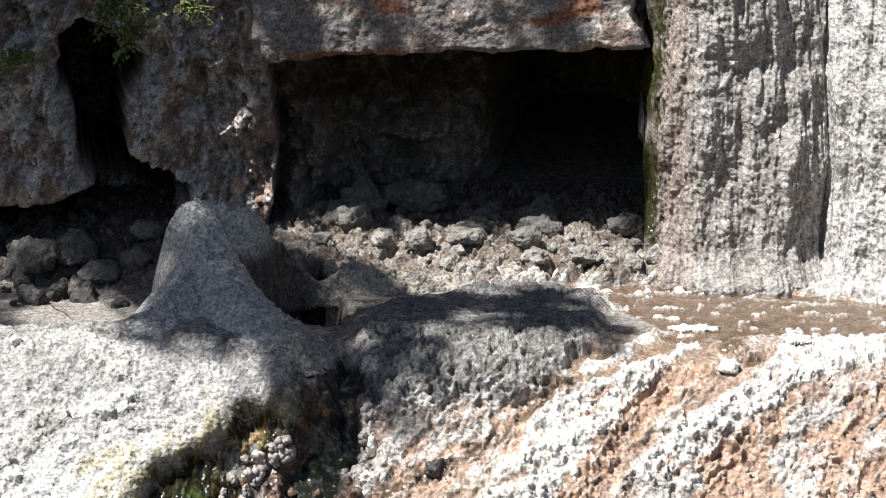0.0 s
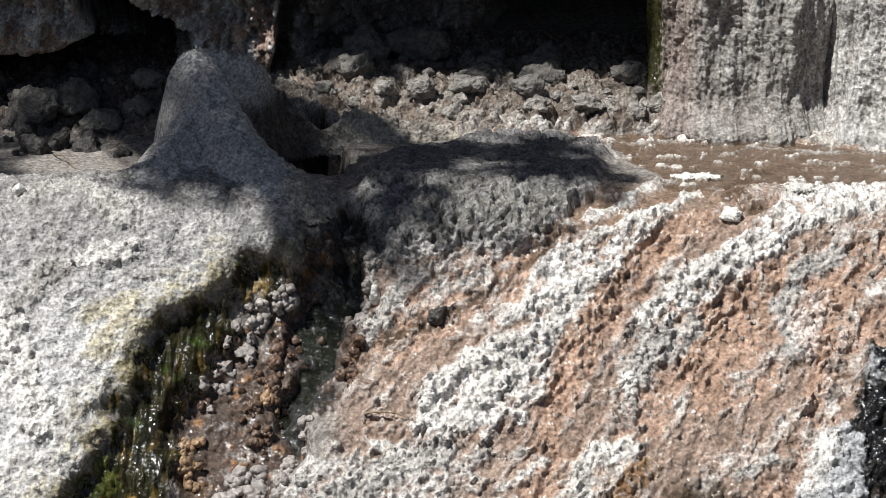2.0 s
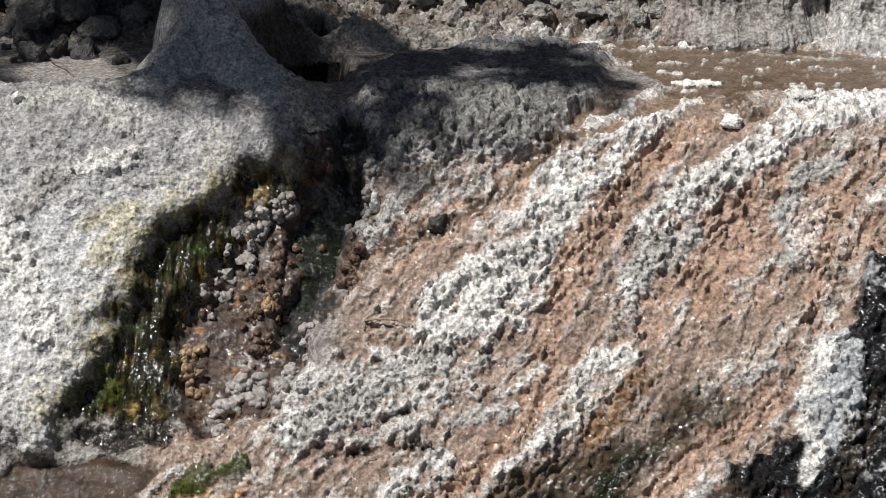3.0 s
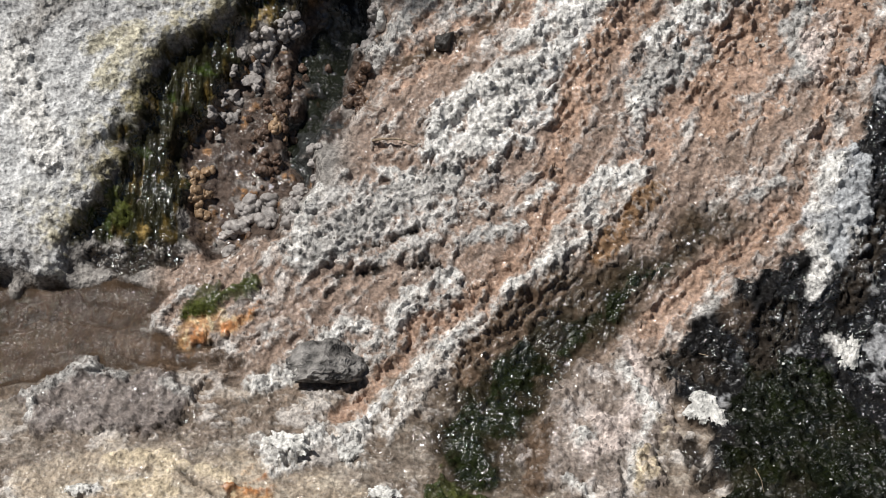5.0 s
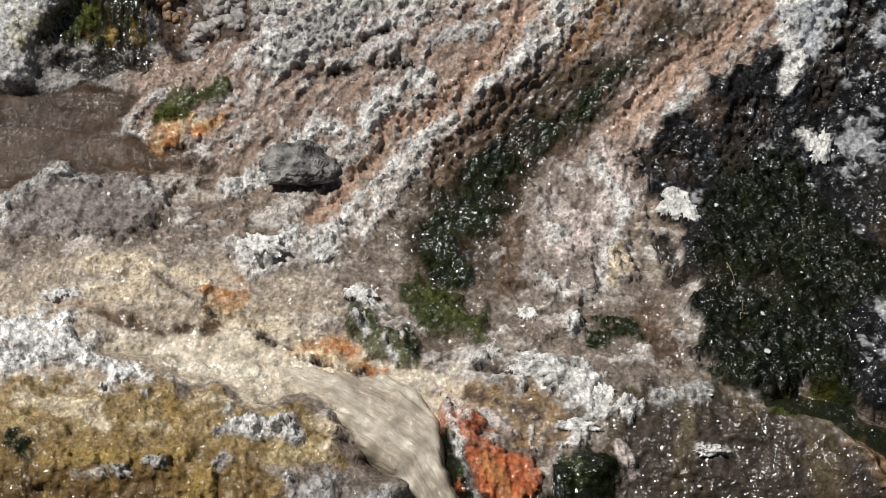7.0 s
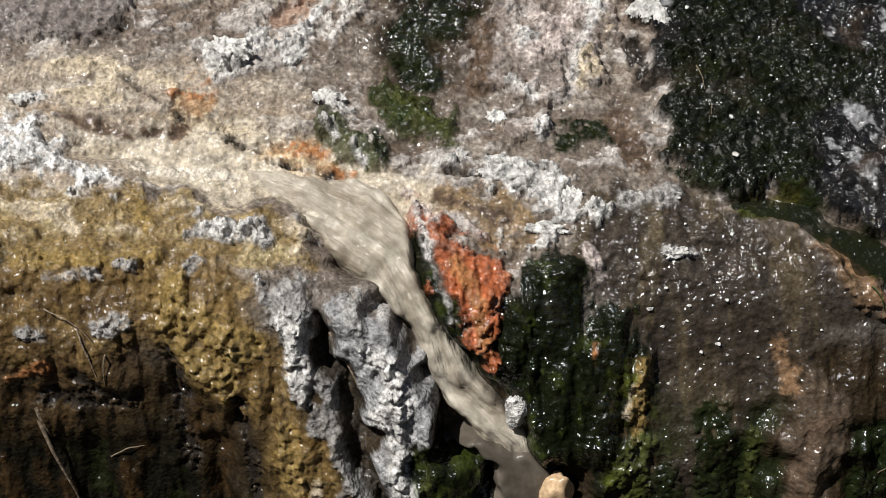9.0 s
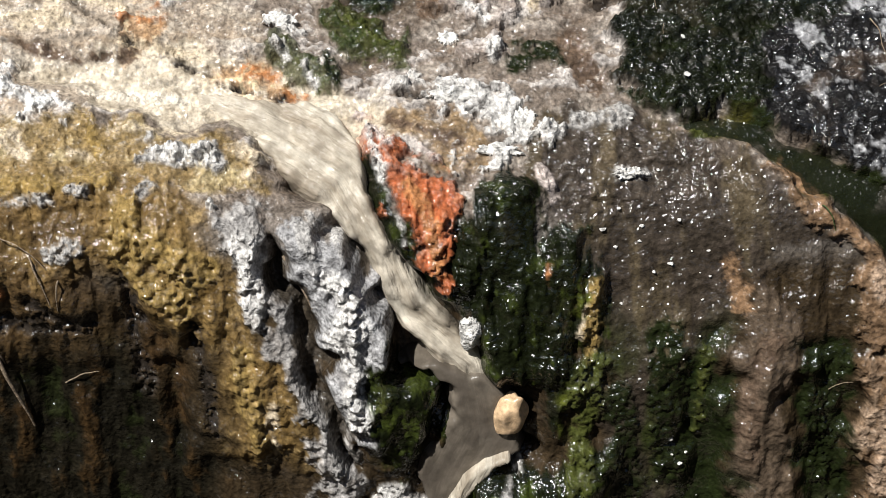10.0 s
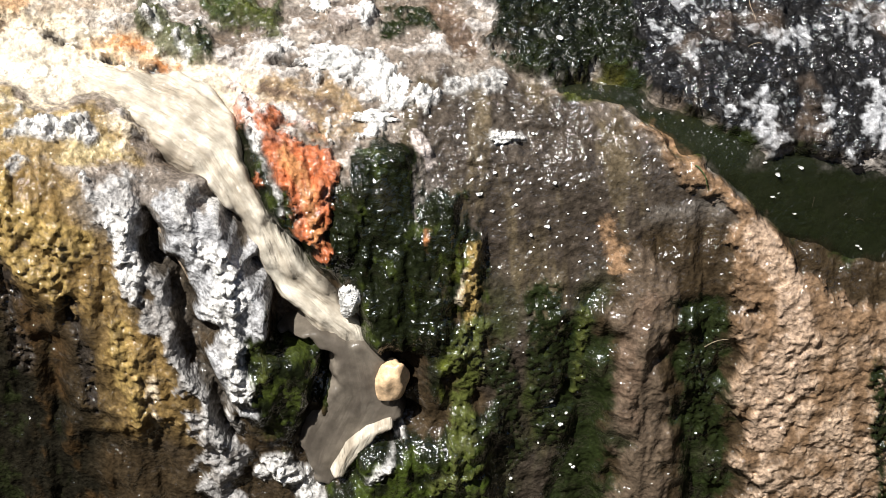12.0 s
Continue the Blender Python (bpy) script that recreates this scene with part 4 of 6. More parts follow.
    lay(k * ramp(fractal(x, s, 0.12, 89, 5, 0.68), 0.0, 0.2) * 0.85, (0.56, 0.51, 0.48), 0.35)
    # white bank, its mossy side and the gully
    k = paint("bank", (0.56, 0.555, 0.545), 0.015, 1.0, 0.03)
    h = h + flow("bank", 0.09) * 0.10 + k * (0.012 * mid + 0.22 * corn + 0.22 * heap * (0.4 + ramp(patch, -0.1, 0.3)) + 0.012 * patch)
    lay(k * ramp(patch + 0.4 * fine, 0.0, 0.35) * 0.5, (0.46, 0.45, 0.44))
    edge = k * ramp(m["bank"], 0.28, 0.0) * ramp(s, 4.9, 5.15)
    h = h + edge * 0.8 * corn
    lay(edge * 0.7, (0.44, 0.43, 0.42), 0.15)
    # grey over the upper bank imitates the soft tree shade lying on it
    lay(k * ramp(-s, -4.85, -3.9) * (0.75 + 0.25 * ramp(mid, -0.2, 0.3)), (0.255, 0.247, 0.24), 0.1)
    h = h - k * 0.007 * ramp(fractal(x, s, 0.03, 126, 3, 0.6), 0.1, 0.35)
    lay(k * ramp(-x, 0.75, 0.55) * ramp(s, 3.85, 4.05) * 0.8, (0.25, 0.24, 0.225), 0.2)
    lay(k * ramp(m["moss_wall"], -0.24, -0.01) * ramp(mid + fine, -0.25, 0.2) * ramp(-x, 0.8, 1.0) * 0.75, (0.40, 0.345, 0.20), 0.2)
    lay(k * ramp(m["moss_wall"] + 0.06 * patch, -0.10, 0.02) * 0.8, (0.13, 0.11, 0.045), 0.6)
    h = h - 0.15 * flow("gully", 0.08) - 0.06 * flow("gully_run", 0.04)
    k = paint("gully", (0.085, 0.062, 0.05), 0.025, 1.0, 0.85)
    h = h + k * (0.5 * corn + 0.8 * heap + 0.015 * crags)
    lay(k * ramp(fractal(x, s, 0.1, 85, 3), 0.12, 0.3) * tops * 0.6, (0.27, 0.245, 0.225), 0.6)
    lay(k * ramp(fractal(x, s, 0.13, 86, 3), 0.15, 0.35) * ramp(knob, 0.2, 0.4), (0.22, 0.12, 0.06), 0.8)
    paint("gully_run", (0.035, 0.036, 0.034), 0.03, 1.0, 1.0)
    # recess by the mound: sunk, and painted near black for the shade inside
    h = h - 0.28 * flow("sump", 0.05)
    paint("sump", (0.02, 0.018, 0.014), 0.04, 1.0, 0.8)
    h = h - 0.02 * flow("moss_wall", 0.08)
    k = paint("moss_wall", (0.018, 0.017, 0.007), 0.05, 1.0, 1.0)
    h = h + k * (0.25 * corn + 0.035 * fractal(x * 2, s * 0.4, 0.06, 95, 4, 0.6))
    lay(k * ramp(fractal(x * 1.9, s * 0.45, 0.09, 87, 5, 0.6), 0.1, 0.32) * 0.7, (0.10, 0.066, 0.016), 1.0)
    lay(k * ramp(fractal(x, s, 0.12, 88, 4), 0.24, 0.42) * 0.8, (0.03, 0.045, 0.008), 1.0)
    # water beds
    for name in ("pool", "pool_arm"):
        k = flow(name, 0.03)
        h = h * (1 - 0.75 * k) - 0.02 * k + k * 0.026 * ramp(patch + 0.6 * mid, 0.1, 0.5)
        paint(name, (0.23, 0.16, 0.115), 0.02, 0.9, 0.9)
        lay(k * ramp(patch + 0.6 * mid, 0.24, 0.36), (0.58, 0.55, 0.51), 0.1)
    k = flow("stream", 0.04)
    h = h * (1 - 0.7 * k) - 0.03 * k
    paint("stream", (0.058, 0.040, 0.028), 0.04, 1.0, 0.55)
    # shelf patches
    k = paint("lumps_shelf", (0.21, 0.18, 0.165), 0.03, 0.9, 0.75)
    h = h + k * (0.02 + 1.1 * corn)
    k = paint("tan_shelf", TAN, 0.09, 0.6, 0.5)
    lay(k * ramp(fractal(x * 0.7, s * 1.6, 0.16, 43, 5, 0.62), 0.0, 0.2) * 0.6, (0.66, 0.60, 0.50), 0.5)
    lay(k * ramp(-fractal(x * 0.6, s * 1.7, 0.14, 46, 5, 0.65), 0.12, 0.26) * 0.7, (0.33, 0.235, 0.15), 0.7)
    k = paint("tan_right", (0.25, 0.17, 0.09), 0.04, 0.9, 0.8)
    h = h + k * 0.5 * corn
    lay(k * ramp(fractal(x, s, 0.16, 44, 5, 0.65), 0.05, 0.3) * 0.55, (0.17, 0.12, 0.08), 0.85)
    k = paint("yellow_shelf", YELLOW, 0.05, 0.9, 0.55)
    lay(k * ramp(fractal(x * 0.7, s * 1.3, 0.14, 45, 5, 0.62), 0.02, 0.3) * 0.75, (0.44, 0.36, 0.20), 0.7)
    lay(k * ramp(fractal(x, s, 0.09, 49, 4, 0.62), 0.2, 0.35) * 0.7, (0.11, 0.07, 0.025), 0.9)
    h = h + k * 0.35 * corn
    # the fall and its two sides
    face = ramp(s, 7.15, 7.5)
    lay(face, (0.038, 0.026, 0.014), 0.85)
    flute = fractal(x * 1.0 + 0.03 * mid, s * 0.22, 0.14, 61, 4, 0.55)
    even = np.maximum(soft(m["brown_slope"], 0.1), soft(m["brown_rim"], 0.1))
    h = h * (1 - 0.65 * face) + face * (0.06 * flute * (1 - 0.75 * even) + 0.03 * corn + 0.008 * patch + even * (0.035 * big + 0.2 * heap))
    k = paint("brown_slope", (0.044, 0.034, 0.025), 0.07, 0.97, 1.0)
    h = h + k * (0.12 * corn + 0.005 * patch)
    lay(k * ramp(patch, 0.1, 0.35) * 0.5, (0.085, 0.066, 0.053), 1.0)
    lay(k * ramp(fractal(x * 1.4, s * 0.3, 0.2, 63, 5, 0.6), 0.02, 0.3) * 0.65, (0.11, 0.084, 0.048), 0.95)
    lay(k * ramp(s, 7.5, 7.9) * ramp(fractal(x, s * 0.4, 0.25, 65, 4), 0.0, 0.3) * 0.9, (0.024, 0.034, 0.006), 1.0)
    k = paint("yellow_face", (0.19, 0.122, 0.045), 0.16, 0.97, 0.9)
    h = h + 0.05 * flow("yellow_face", 0.12) + k * (0.5 * corn + 0.4 * heap + 0.02 * fractal(x * 1.6, s * 0.5, 0.09, 68, 4, 0.6))
    lay(k * ramp(patch + 0.5 * fine, 0.12, 0.35) * 0.7, (0.38, 0.27, 0.125), 0.6)
    lay(k * ramp(fractal(x, s * 0.6, 0.09, 69, 4, 0.62), 0.12, 0.3) * 0.75, (0.085, 0.05, 0.015), 0.9)
    lay(ramp(-x, 0.75, 1.1) * ramp(s, 6.98, 7.2) * ramp(patch + 0.5 * mid, -0.35, 0.1) * 0.85, (0.085, 0.052, 0.022), 0.8)
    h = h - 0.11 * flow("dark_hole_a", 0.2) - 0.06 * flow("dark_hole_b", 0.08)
    # near-black colour does the overhang's shade here; brown and green streaks over it
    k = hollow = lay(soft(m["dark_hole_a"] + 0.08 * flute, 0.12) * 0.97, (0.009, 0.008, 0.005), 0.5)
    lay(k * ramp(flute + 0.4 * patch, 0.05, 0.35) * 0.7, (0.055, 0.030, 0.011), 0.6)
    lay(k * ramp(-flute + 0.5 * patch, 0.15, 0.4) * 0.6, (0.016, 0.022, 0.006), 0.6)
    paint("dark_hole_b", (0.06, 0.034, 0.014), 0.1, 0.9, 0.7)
    k = paint("brown_rim", (0.20, 0.125, 0.072), 0.04, 0.95, 0.75)
    h = h + k * (0.03 + 0.05 * corn + (0.2 + 0.5 * ramp(s, 7.6, 8.0)) * heap + 0.008 * patch)
    lay(k * ramp(patch + 0.5 * fine, 0.05, 0.3) * 0.6, (0.11, 0.068, 0.038), 0.9)
    lay(k * ramp(s, 7.6, 8.2) * ramp(fractal(x, s * 0.6, 0.13, 73, 5, 0.65), -0.15, 0.15) * (0.35 + 0.65 * tops), (0.42, 0.305, 0.215), 0.5)
    k = paint("rib_a", (0.105, 0.076, 0.052), 0.04, 0.95, 0.95)
    h = h + 0.05 * flow("rib_a", 0.1) + k * 0.3 * corn
    for name in ("dark_gap", "dark_gap_b"):
        h = h - 0.05 * flow(name, 0.08)
        paint(name, (0.012, 0.018, 0.005), 0.04, 0.95, 1.0)
    h = h - 0.2 * soft(form["chute"] + 0.02, 0.05) * ramp(s, 6.7, 7.3) - 0.05 * soft(form["basin"], 0.05) - 0.05 * flow("feed", 0.05)
    paint("chute", (0.16, 0.125, 0.09), 0.02, 1.0, 0.9)
    paint("feed", (0.62, 0.54, 0.42), 0.04, 0.85, 0.95)
    lay(flow("feed", 0.04) * ramp(fractal(x * 0.6, s * 1.5, 0.12, 42, 4, 0.55), 0.0, 0.3) * 0.6, (0.36, 0.30, 0.215), 0.9)
    k = paint("grey_ridge_a", ASH, 0.02, 0.9, 0.3)
    h = h + 0.05 * flow("grey_ridge_a", 0.07) + k * (0.4 * corn + 0.3 * heap + 0.02 * patch)
    lay(k * ramp(patch, 0.0, 0.3) * 0.6, (0.22, 0.19, 0.16))
    k = paint("grey_ridge_b", (0.35, 0.345, 0.345), 0.015, 1.0, 0.3)
    h = h + 0.09 * flow("grey_ridge_b", 0.07) + k * (0.025 * patch + 0.3 * corn + 0.3 * heap)
    lay(k * ramp(patch, 0.05, 0.3) * 0.55, (0.25, 0.24, 0.235))
    h = h - 0.08 * flow("cleft", 0.03)
    paint("cleft", (0.045, 0.036, 0.026), 0.015, 0.95, 0.6)
    for name, depth in (("moss_lobe_a", 0.07), ("moss_lobe_b", 0.07), ("moss_lobe_c", 0.07), ("moss_streak", 0.05), ("moss_foot", 0.12)):
        h = h + depth * flow(name, 0.09)
        k = lay(soft(m[name] + 0.035 + 0.09 * fractal(x * 2.2, s * 0.45, 0.1, 105, 4, 0.6), 0.02), (0.007, 0.009, 0.003), 1.0)
        h = h + k * (0.3 * corn + 0.2 * heap + 0.02 * fractal(x * 1.6, s * 0.5, 0.07, 98, 4, 0.6))
        lay(k * ramp(fractal(x * 1.4, s * 0.7, 0.09, 99, 5, 0.62), 0.14, 0.4) * 0.7, (0.035, 0.046, 0.008), 1.0)
    lay(flow("moss_lobe_c", 0.04) * ramp(fractal(x, s, 0.1, 103, 4, 0.6), -0.15, 0.2) * 0.8, (0.042, 0.055, 0.010), 0.8)
    lay(flow("moss_streak", 0.03) * ramp(mid, -0.2, 0.2), (0.10, 0.115, 0.018), 0.8)
    lay(soft(m["moss_foot"], 0.02) * ramp(fractal(x, s, 0.12, 101, 3), -0.1, 0.2) * 0.6, (0.06, 0.085, 0.012), 0.9)
    k = paint("orange_a", ORANGE, 0.035, 1.0, 0.95)
    h = h + k * (0.03 + 0.5 * corn + 0.5 * heap + 0.014 * fractal(x * 2, s * 0.6, 0.06, 100, 4, 0.6))
    lay(k * ramp(fractal(x * 2.2, s * 0.6, 0.08, 102, 5, 0.65), 0.05, 0.25) * 0.75, (0.11, 0.032, 0.012), 0.95)
    lay(k * ramp(fractal(x * 1.6, s * 0.8, 0.06, 104, 4, 0.65), 0.1, 0.3) * 0.6, (0.56, 0.25, 0.14), 0.8)
    lay(k * ramp(mid + fine, -0.1, 0.3) * ramp(-s, -7.12, -6.95) * 0.8, (0.45, 0.30, 0.24), 0.9)
    for name in ("orange_b", "orange_c", "orange_d"):
        k = paint(name, (0.43, 0.245, 0.11), 0.05, 0.75, 0.6)
        lay(k * ramp(mid + fine, 0.2, 0.4), (0.6, 0.5, 0.32), 0.5)
    for name in ("green_a", "green_b", "green_c"):
        k = paint(name, GREEN, 0.02, 0.85, 0.7)
        h = h + k * (0.01 + 0.9 * corn)
        lay(k * ramp(fine + mid, 0.05, 0.3) * 0.8, (0.02, 0.032, 0.008), 0.9)
    k = soft(m["white_rock"] + 0.03 * patch, 0.012)
    lay(k, (0.76, 0.745, 0.72), 0.05)
    lay(k * ramp(patch + 0.4 * fine, 0.12, 0.3) * 0.7, (0.36, 0.30, 0.25), 0.2)
    h = h + k * (0.05 * soft(m["white_rock"] - 0.05, 0.05) + 1.6 * corn)
    k = soft(m["crust_a"] + 0.12 * fractal(x, s, 0.09, 107, 5, 0.68) - 0.01, 0.008)
    lay(k, (0.60, 0.58, 0.55))
    lay(k * ramp(patch, 0.1, 0.3) * 0.7, (0.30, 0.25, 0.21))
    wet = wet * (1 - 0.7 * k)
    h = h + k * (0.012 + 0.8 * corn)
    k = flow("pool_right", 0.03)
    h = h * (1 - 0.85 * k) - 0.03 * k
    paint("pool_right", (0.016, 0.022, 0.006), 0.04, 1.0, 1.0)
    lay(k * ramp(form["pool_right"], 0.09, 0.02) * ramp(mid + patch, -0.1, 0.3) * ramp(x, 1.75, 1.4), (0.07, 0.062, 0.012), 1.0)
    frayed = 0.6 * ragged + 0.02 * patch + 0.012 * fine
    for kind, width, line in MARKS:
        p = np.array(line)
        lo, hi = p.min(0) - width - 0.06, p.max(0) + width + 0.06
        near = np.flatnonzero((x > lo[0]) & (x < hi[0]) & (s > lo[1]) & (s < hi[1]))
        if not len(near):
            continue
        nx, ns, best = x[near], s[near], np.full(len(near), 9.0)
        for (ax, ay), (bx_, by_) in zip(line[:-1], line[1:]):
            ex, ey = bx_ - ax, by_ - ay
            f = np.clip(((nx - ax) * ex + (ns - ay) * ey) / (ex * ex + ey * ey + 1e-9), 0, 1)
            best = np.minimum(best, np.hypot(nx - ax - f * ex, ns - ay - f * ey))
        tone, damp, rise, lumpy = MARK_LOOKS[kind]
        k = ramp(width * 0.5 - best + frayed[near], -0.012, 0.012)
        k = k * (1 - 0.7 * ramp(thread[near] + fine[near], 0.15, 0.4))
        col[near] = col[near] * (1 - k[:, None]) + np.array(tone) * k[:, None]
        wet[near] = wet[near] * (1 - k) + damp * k
        h[near] += k * (rise + lumpy * corn[near])
    # old stains and dust
    dry = (1 - wet) ** 1.5 * (1 - hollow)
    lay(ramp(fractal(x, s, 0.3, 113, 5, 0.7), 0.12, 0.4) * 0.4 * (0.25 + 0.75 * dry) * (1 - hollow), (0.11, 0.085, 0.065))
    lay(ramp(fractal(x, s, 0.06, 117, 4, 0.7), 0.2, 0.4) * 0.45 * ramp(col.mean(-1), 0.04, 0.1), (0.05, 0.04, 0.031))
    lay(ramp(fractal(x, s, 0.05, 119, 4, 0.7), 0.24, 0.42) * 0.4 * dry, (0.6, 0.57, 0.54))
    # plain earth away from the spring
    away = np.maximum(ramp(s, 9.4, 10.2), ramp(np.abs(x), 2.8, 3.6))
    h = h * (1 - away) + away * (0.12 * fractal(x, s, 2.5, 201, 3) - 0.05)
    lay(away, (0.10, 0.085, 0.06), 0.1)
    col *= (1 + (0.35 * fine + 0.06 * tiny) * (1 - 0.6 * wet) + 0.14 * mid)[..., None]
    return h, np.clip(col, 0.003, 0.82), np.clip(wet, 0, 1)


def steps(lo, hi, fine, far_lo, far_hi):
    """Even steps from lo to hi, then ever longer ones out to far_lo and far_hi."""
    left, right, d = [lo], [hi], fine
    while left[-1] > far_lo:
        d *= 1.35
        left.append(left[-1] - d)
    d = fine
    while right[-1] < far_hi:
        d *= 1.35
        right.append(right[-1] + d)
    return np.r_[left[:0:-1], np.arange(lo, hi, fine), right]


def on_land(x, s):
    """Places on the ground, as an array of rows."""
    x, s = np.asarray(x, float), np.asarray(s, float)
    h = land(x, s)[0]
    y, z, ny, nz = bed(s)
    return np.c_[x, y + ny * h, z + nz * h]

# ---- ground ----
gx, gs = steps(-2.3, 2.5, 0.0065, -34, 34), steps(1.3, 9.0, 0.0065, -20, 60)
GX, GS = np.meshgrid(gx, gs)
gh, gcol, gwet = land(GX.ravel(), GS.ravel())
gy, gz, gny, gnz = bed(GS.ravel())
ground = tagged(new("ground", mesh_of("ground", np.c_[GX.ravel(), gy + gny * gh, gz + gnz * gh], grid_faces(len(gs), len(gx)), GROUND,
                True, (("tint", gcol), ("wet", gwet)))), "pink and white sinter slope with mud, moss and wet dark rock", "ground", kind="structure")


COURSE = [(-0.99, 6.62), (-0.56, 6.74), (-0.29, 6.88), (-0.07, 7.06), (0.05, 7.29), (0.16, 7.57), (0.37, 7.77), (0.42, 8.04), (0.31, 8.29), (0.24, 8.56)]


def along(X, S):
    """Metres down the stream's course and across it."""
    best, run, across, gone = np.full(X.shape, 9.0), np.zeros(X.shape), np.zeros(X.shape), 0.0
    for (ax, ay), (bx, by) in zip(COURSE[:-1], COURSE[1:]):
        ex, ey = bx - ax, by - ay
        long = math.hypot(ex, ey)
        k = np.clip(((X - ax) * ex + (S - ay) * ey) / long ** 2, 0, 1)
        d = np.hypot(X - ax - k * ex, S - ay - k * ey)
        near = d < best
        run = np.where(near, gone + k * long, run)
        across = np.where(near, np.sign((S - ay) * ex - (X - ax) * ey) * d, across)
        best, gone = np.minimum(best, d), gone + long
    return run, across


def sheet(name, outline, lift, material, step, label, wave=0.004, fall=0.0, sink=0.05, fray=0.035, boil=0.0, reach=0.065):
    """A skin of water over a stretch of the bed."""
    p = np.array(outline)
    lo, hi = p.min(0) - 0.06, p.max(0) + 0.06
    X, S = np.meshgrid(np.arange(lo[0], hi[0], step), np.arange(lo[1], hi[1], step))
    within = inside(X, S, outline) + fray * fractal(X, S, 0.1, 97, 3)
    keep = within > -reach
    run, across = along(X, S)
    h = lift - sink * (1 - ramp(within, -reach, 0.02)) + wave * fractal(X * 1.6, S * 1.6, 0.08, 91, 3) + fall * fractal(across * 2.2, run * 0.35, 0.08, 93, 4)
    h = h + boil * popcorn(across * 1.2, run * 0.6, 0.09, 92, 0.8) + 0.35 * boil * fractal(across * 1.5, run * 0.6, 0.06, 94, 3, 0.6)
    y, z, ny, nz = bed(S.ravel())
    me = mesh_of(name, np.c_[X.ravel(), y + ny * h.ravel(), z + nz * h.ravel()], grid_faces(*X.shape, keep), material, True,
                 (("way", np.c_[across.ravel(), run.ravel() * 0.16, 0 * run.ravel()]),))
    return tagged(new(name, me), label, "water", kind="structure")


sheet("water_pool", REGION["pool"], -0.002, MUD_WATER, 0.02, "shallow brown steaming hot spring pool on pale sinter", 0.001)
sheet("water_stream", REGION["stream"], -0.008, MUD_WATER, 0.02, "shallow brown stream over muddy sinter shelf", 0.003)
sheet("water_cascade", REGION["cascade"], -0.03, RUSH_WATER, 0.01, "milky water gliding off the shelf and rushing down a rock chute", 0.006, 0.014, 0.34, 0.018, 0.035)
sheet("water_basin", REGION["basin"], 0.015, BASIN_WATER, 0.01, "grey-brown churned water in a basin below the chute", 0.003, 0.004, 0.34)
sheet("water_ribbon", REGION["ribbon"], 0.06, RUSH_WATER, 0.008, "bright ribbon of water spilling from the basin", 0.004, 0.008, 0.25, 0.012, 0.0, 0.02)
sheet("water_side_pool", REGION["pool_right"], -0.012, POOL_WATER, 0.02, "still dark green pool behind a brown rim", 0.001)
sheet("water_gully", REGION["gully_run"], -0.175, POOL_WATER, 0.015, "thin dark stream running down the gully", 0.01, 0.02)


# ---- cliff with the cave ----
CAVE = [(-0.86, 1.05), (-0.52, 1.09), (0.19, 1.11), (1.03, 1.13), (1.01, 0.96), (0.98, 0.65), (1.07, 0.39), (1.18, 0.21), (1.23, -0.12), (-0.82, -0.12), (-0.87, 0.24), (-0.83, 0.53), (-0.85, 0.82)]
SLAB = [(-0.93, 1.54), (-0.96, 1.21), (-0.88, 1.07), (-0.52, 1.09), (0.19, 1.12), (1.03, 1.14), (0.97, 1.27), (0.91, 1.54)]
CREVICE = [(-1.93, 1.18), (-1.83, 1.25), (-1.67, 1.18), (-1.54, 1.07), (-1.61, 0.82), (-1.60, 0.62), (-1.47, 0.53), (-1.31, 0.40), (-1.29, 0.31), (-1.44, 0.28), (-1.75, 0.40), (-1.83, 0.56), (-1.85, 0.82), (-1.93, 0.96)]
CREVICE_LOW = [(-2.36, 0.36), (-2.07, 0.31), (-1.78, 0.39), (-1.36, 0.33), (-1.39, 0.18), (-1.82, 0.24), (-2.08, 0.18), (-2.37, 0.15)]
LUMP = [(-1.60, 0.96), (-1.50, 1.01), (-1.39, 0.99), (-1.38, 0.67), (-1.44, 0.56), (-1.59, 0.62), (-1.63, 0.79)]
BLOCK = [(-2.37, 1.21), (-2.03, 1.17), (-1.95, 0.90), (-1.83, 0.65), (-1.81, 0.44), (-1.96, 0.33), (-2.42, 0.34)]
BACK = [(-0.80, 0.82), (-0.47, 0.65), (-0.24, 0.76), (0.16, 0.79), (0.33, 0.53), (0.42, 0.30), (0.42, -0.12), (-0.82, -0.12)]


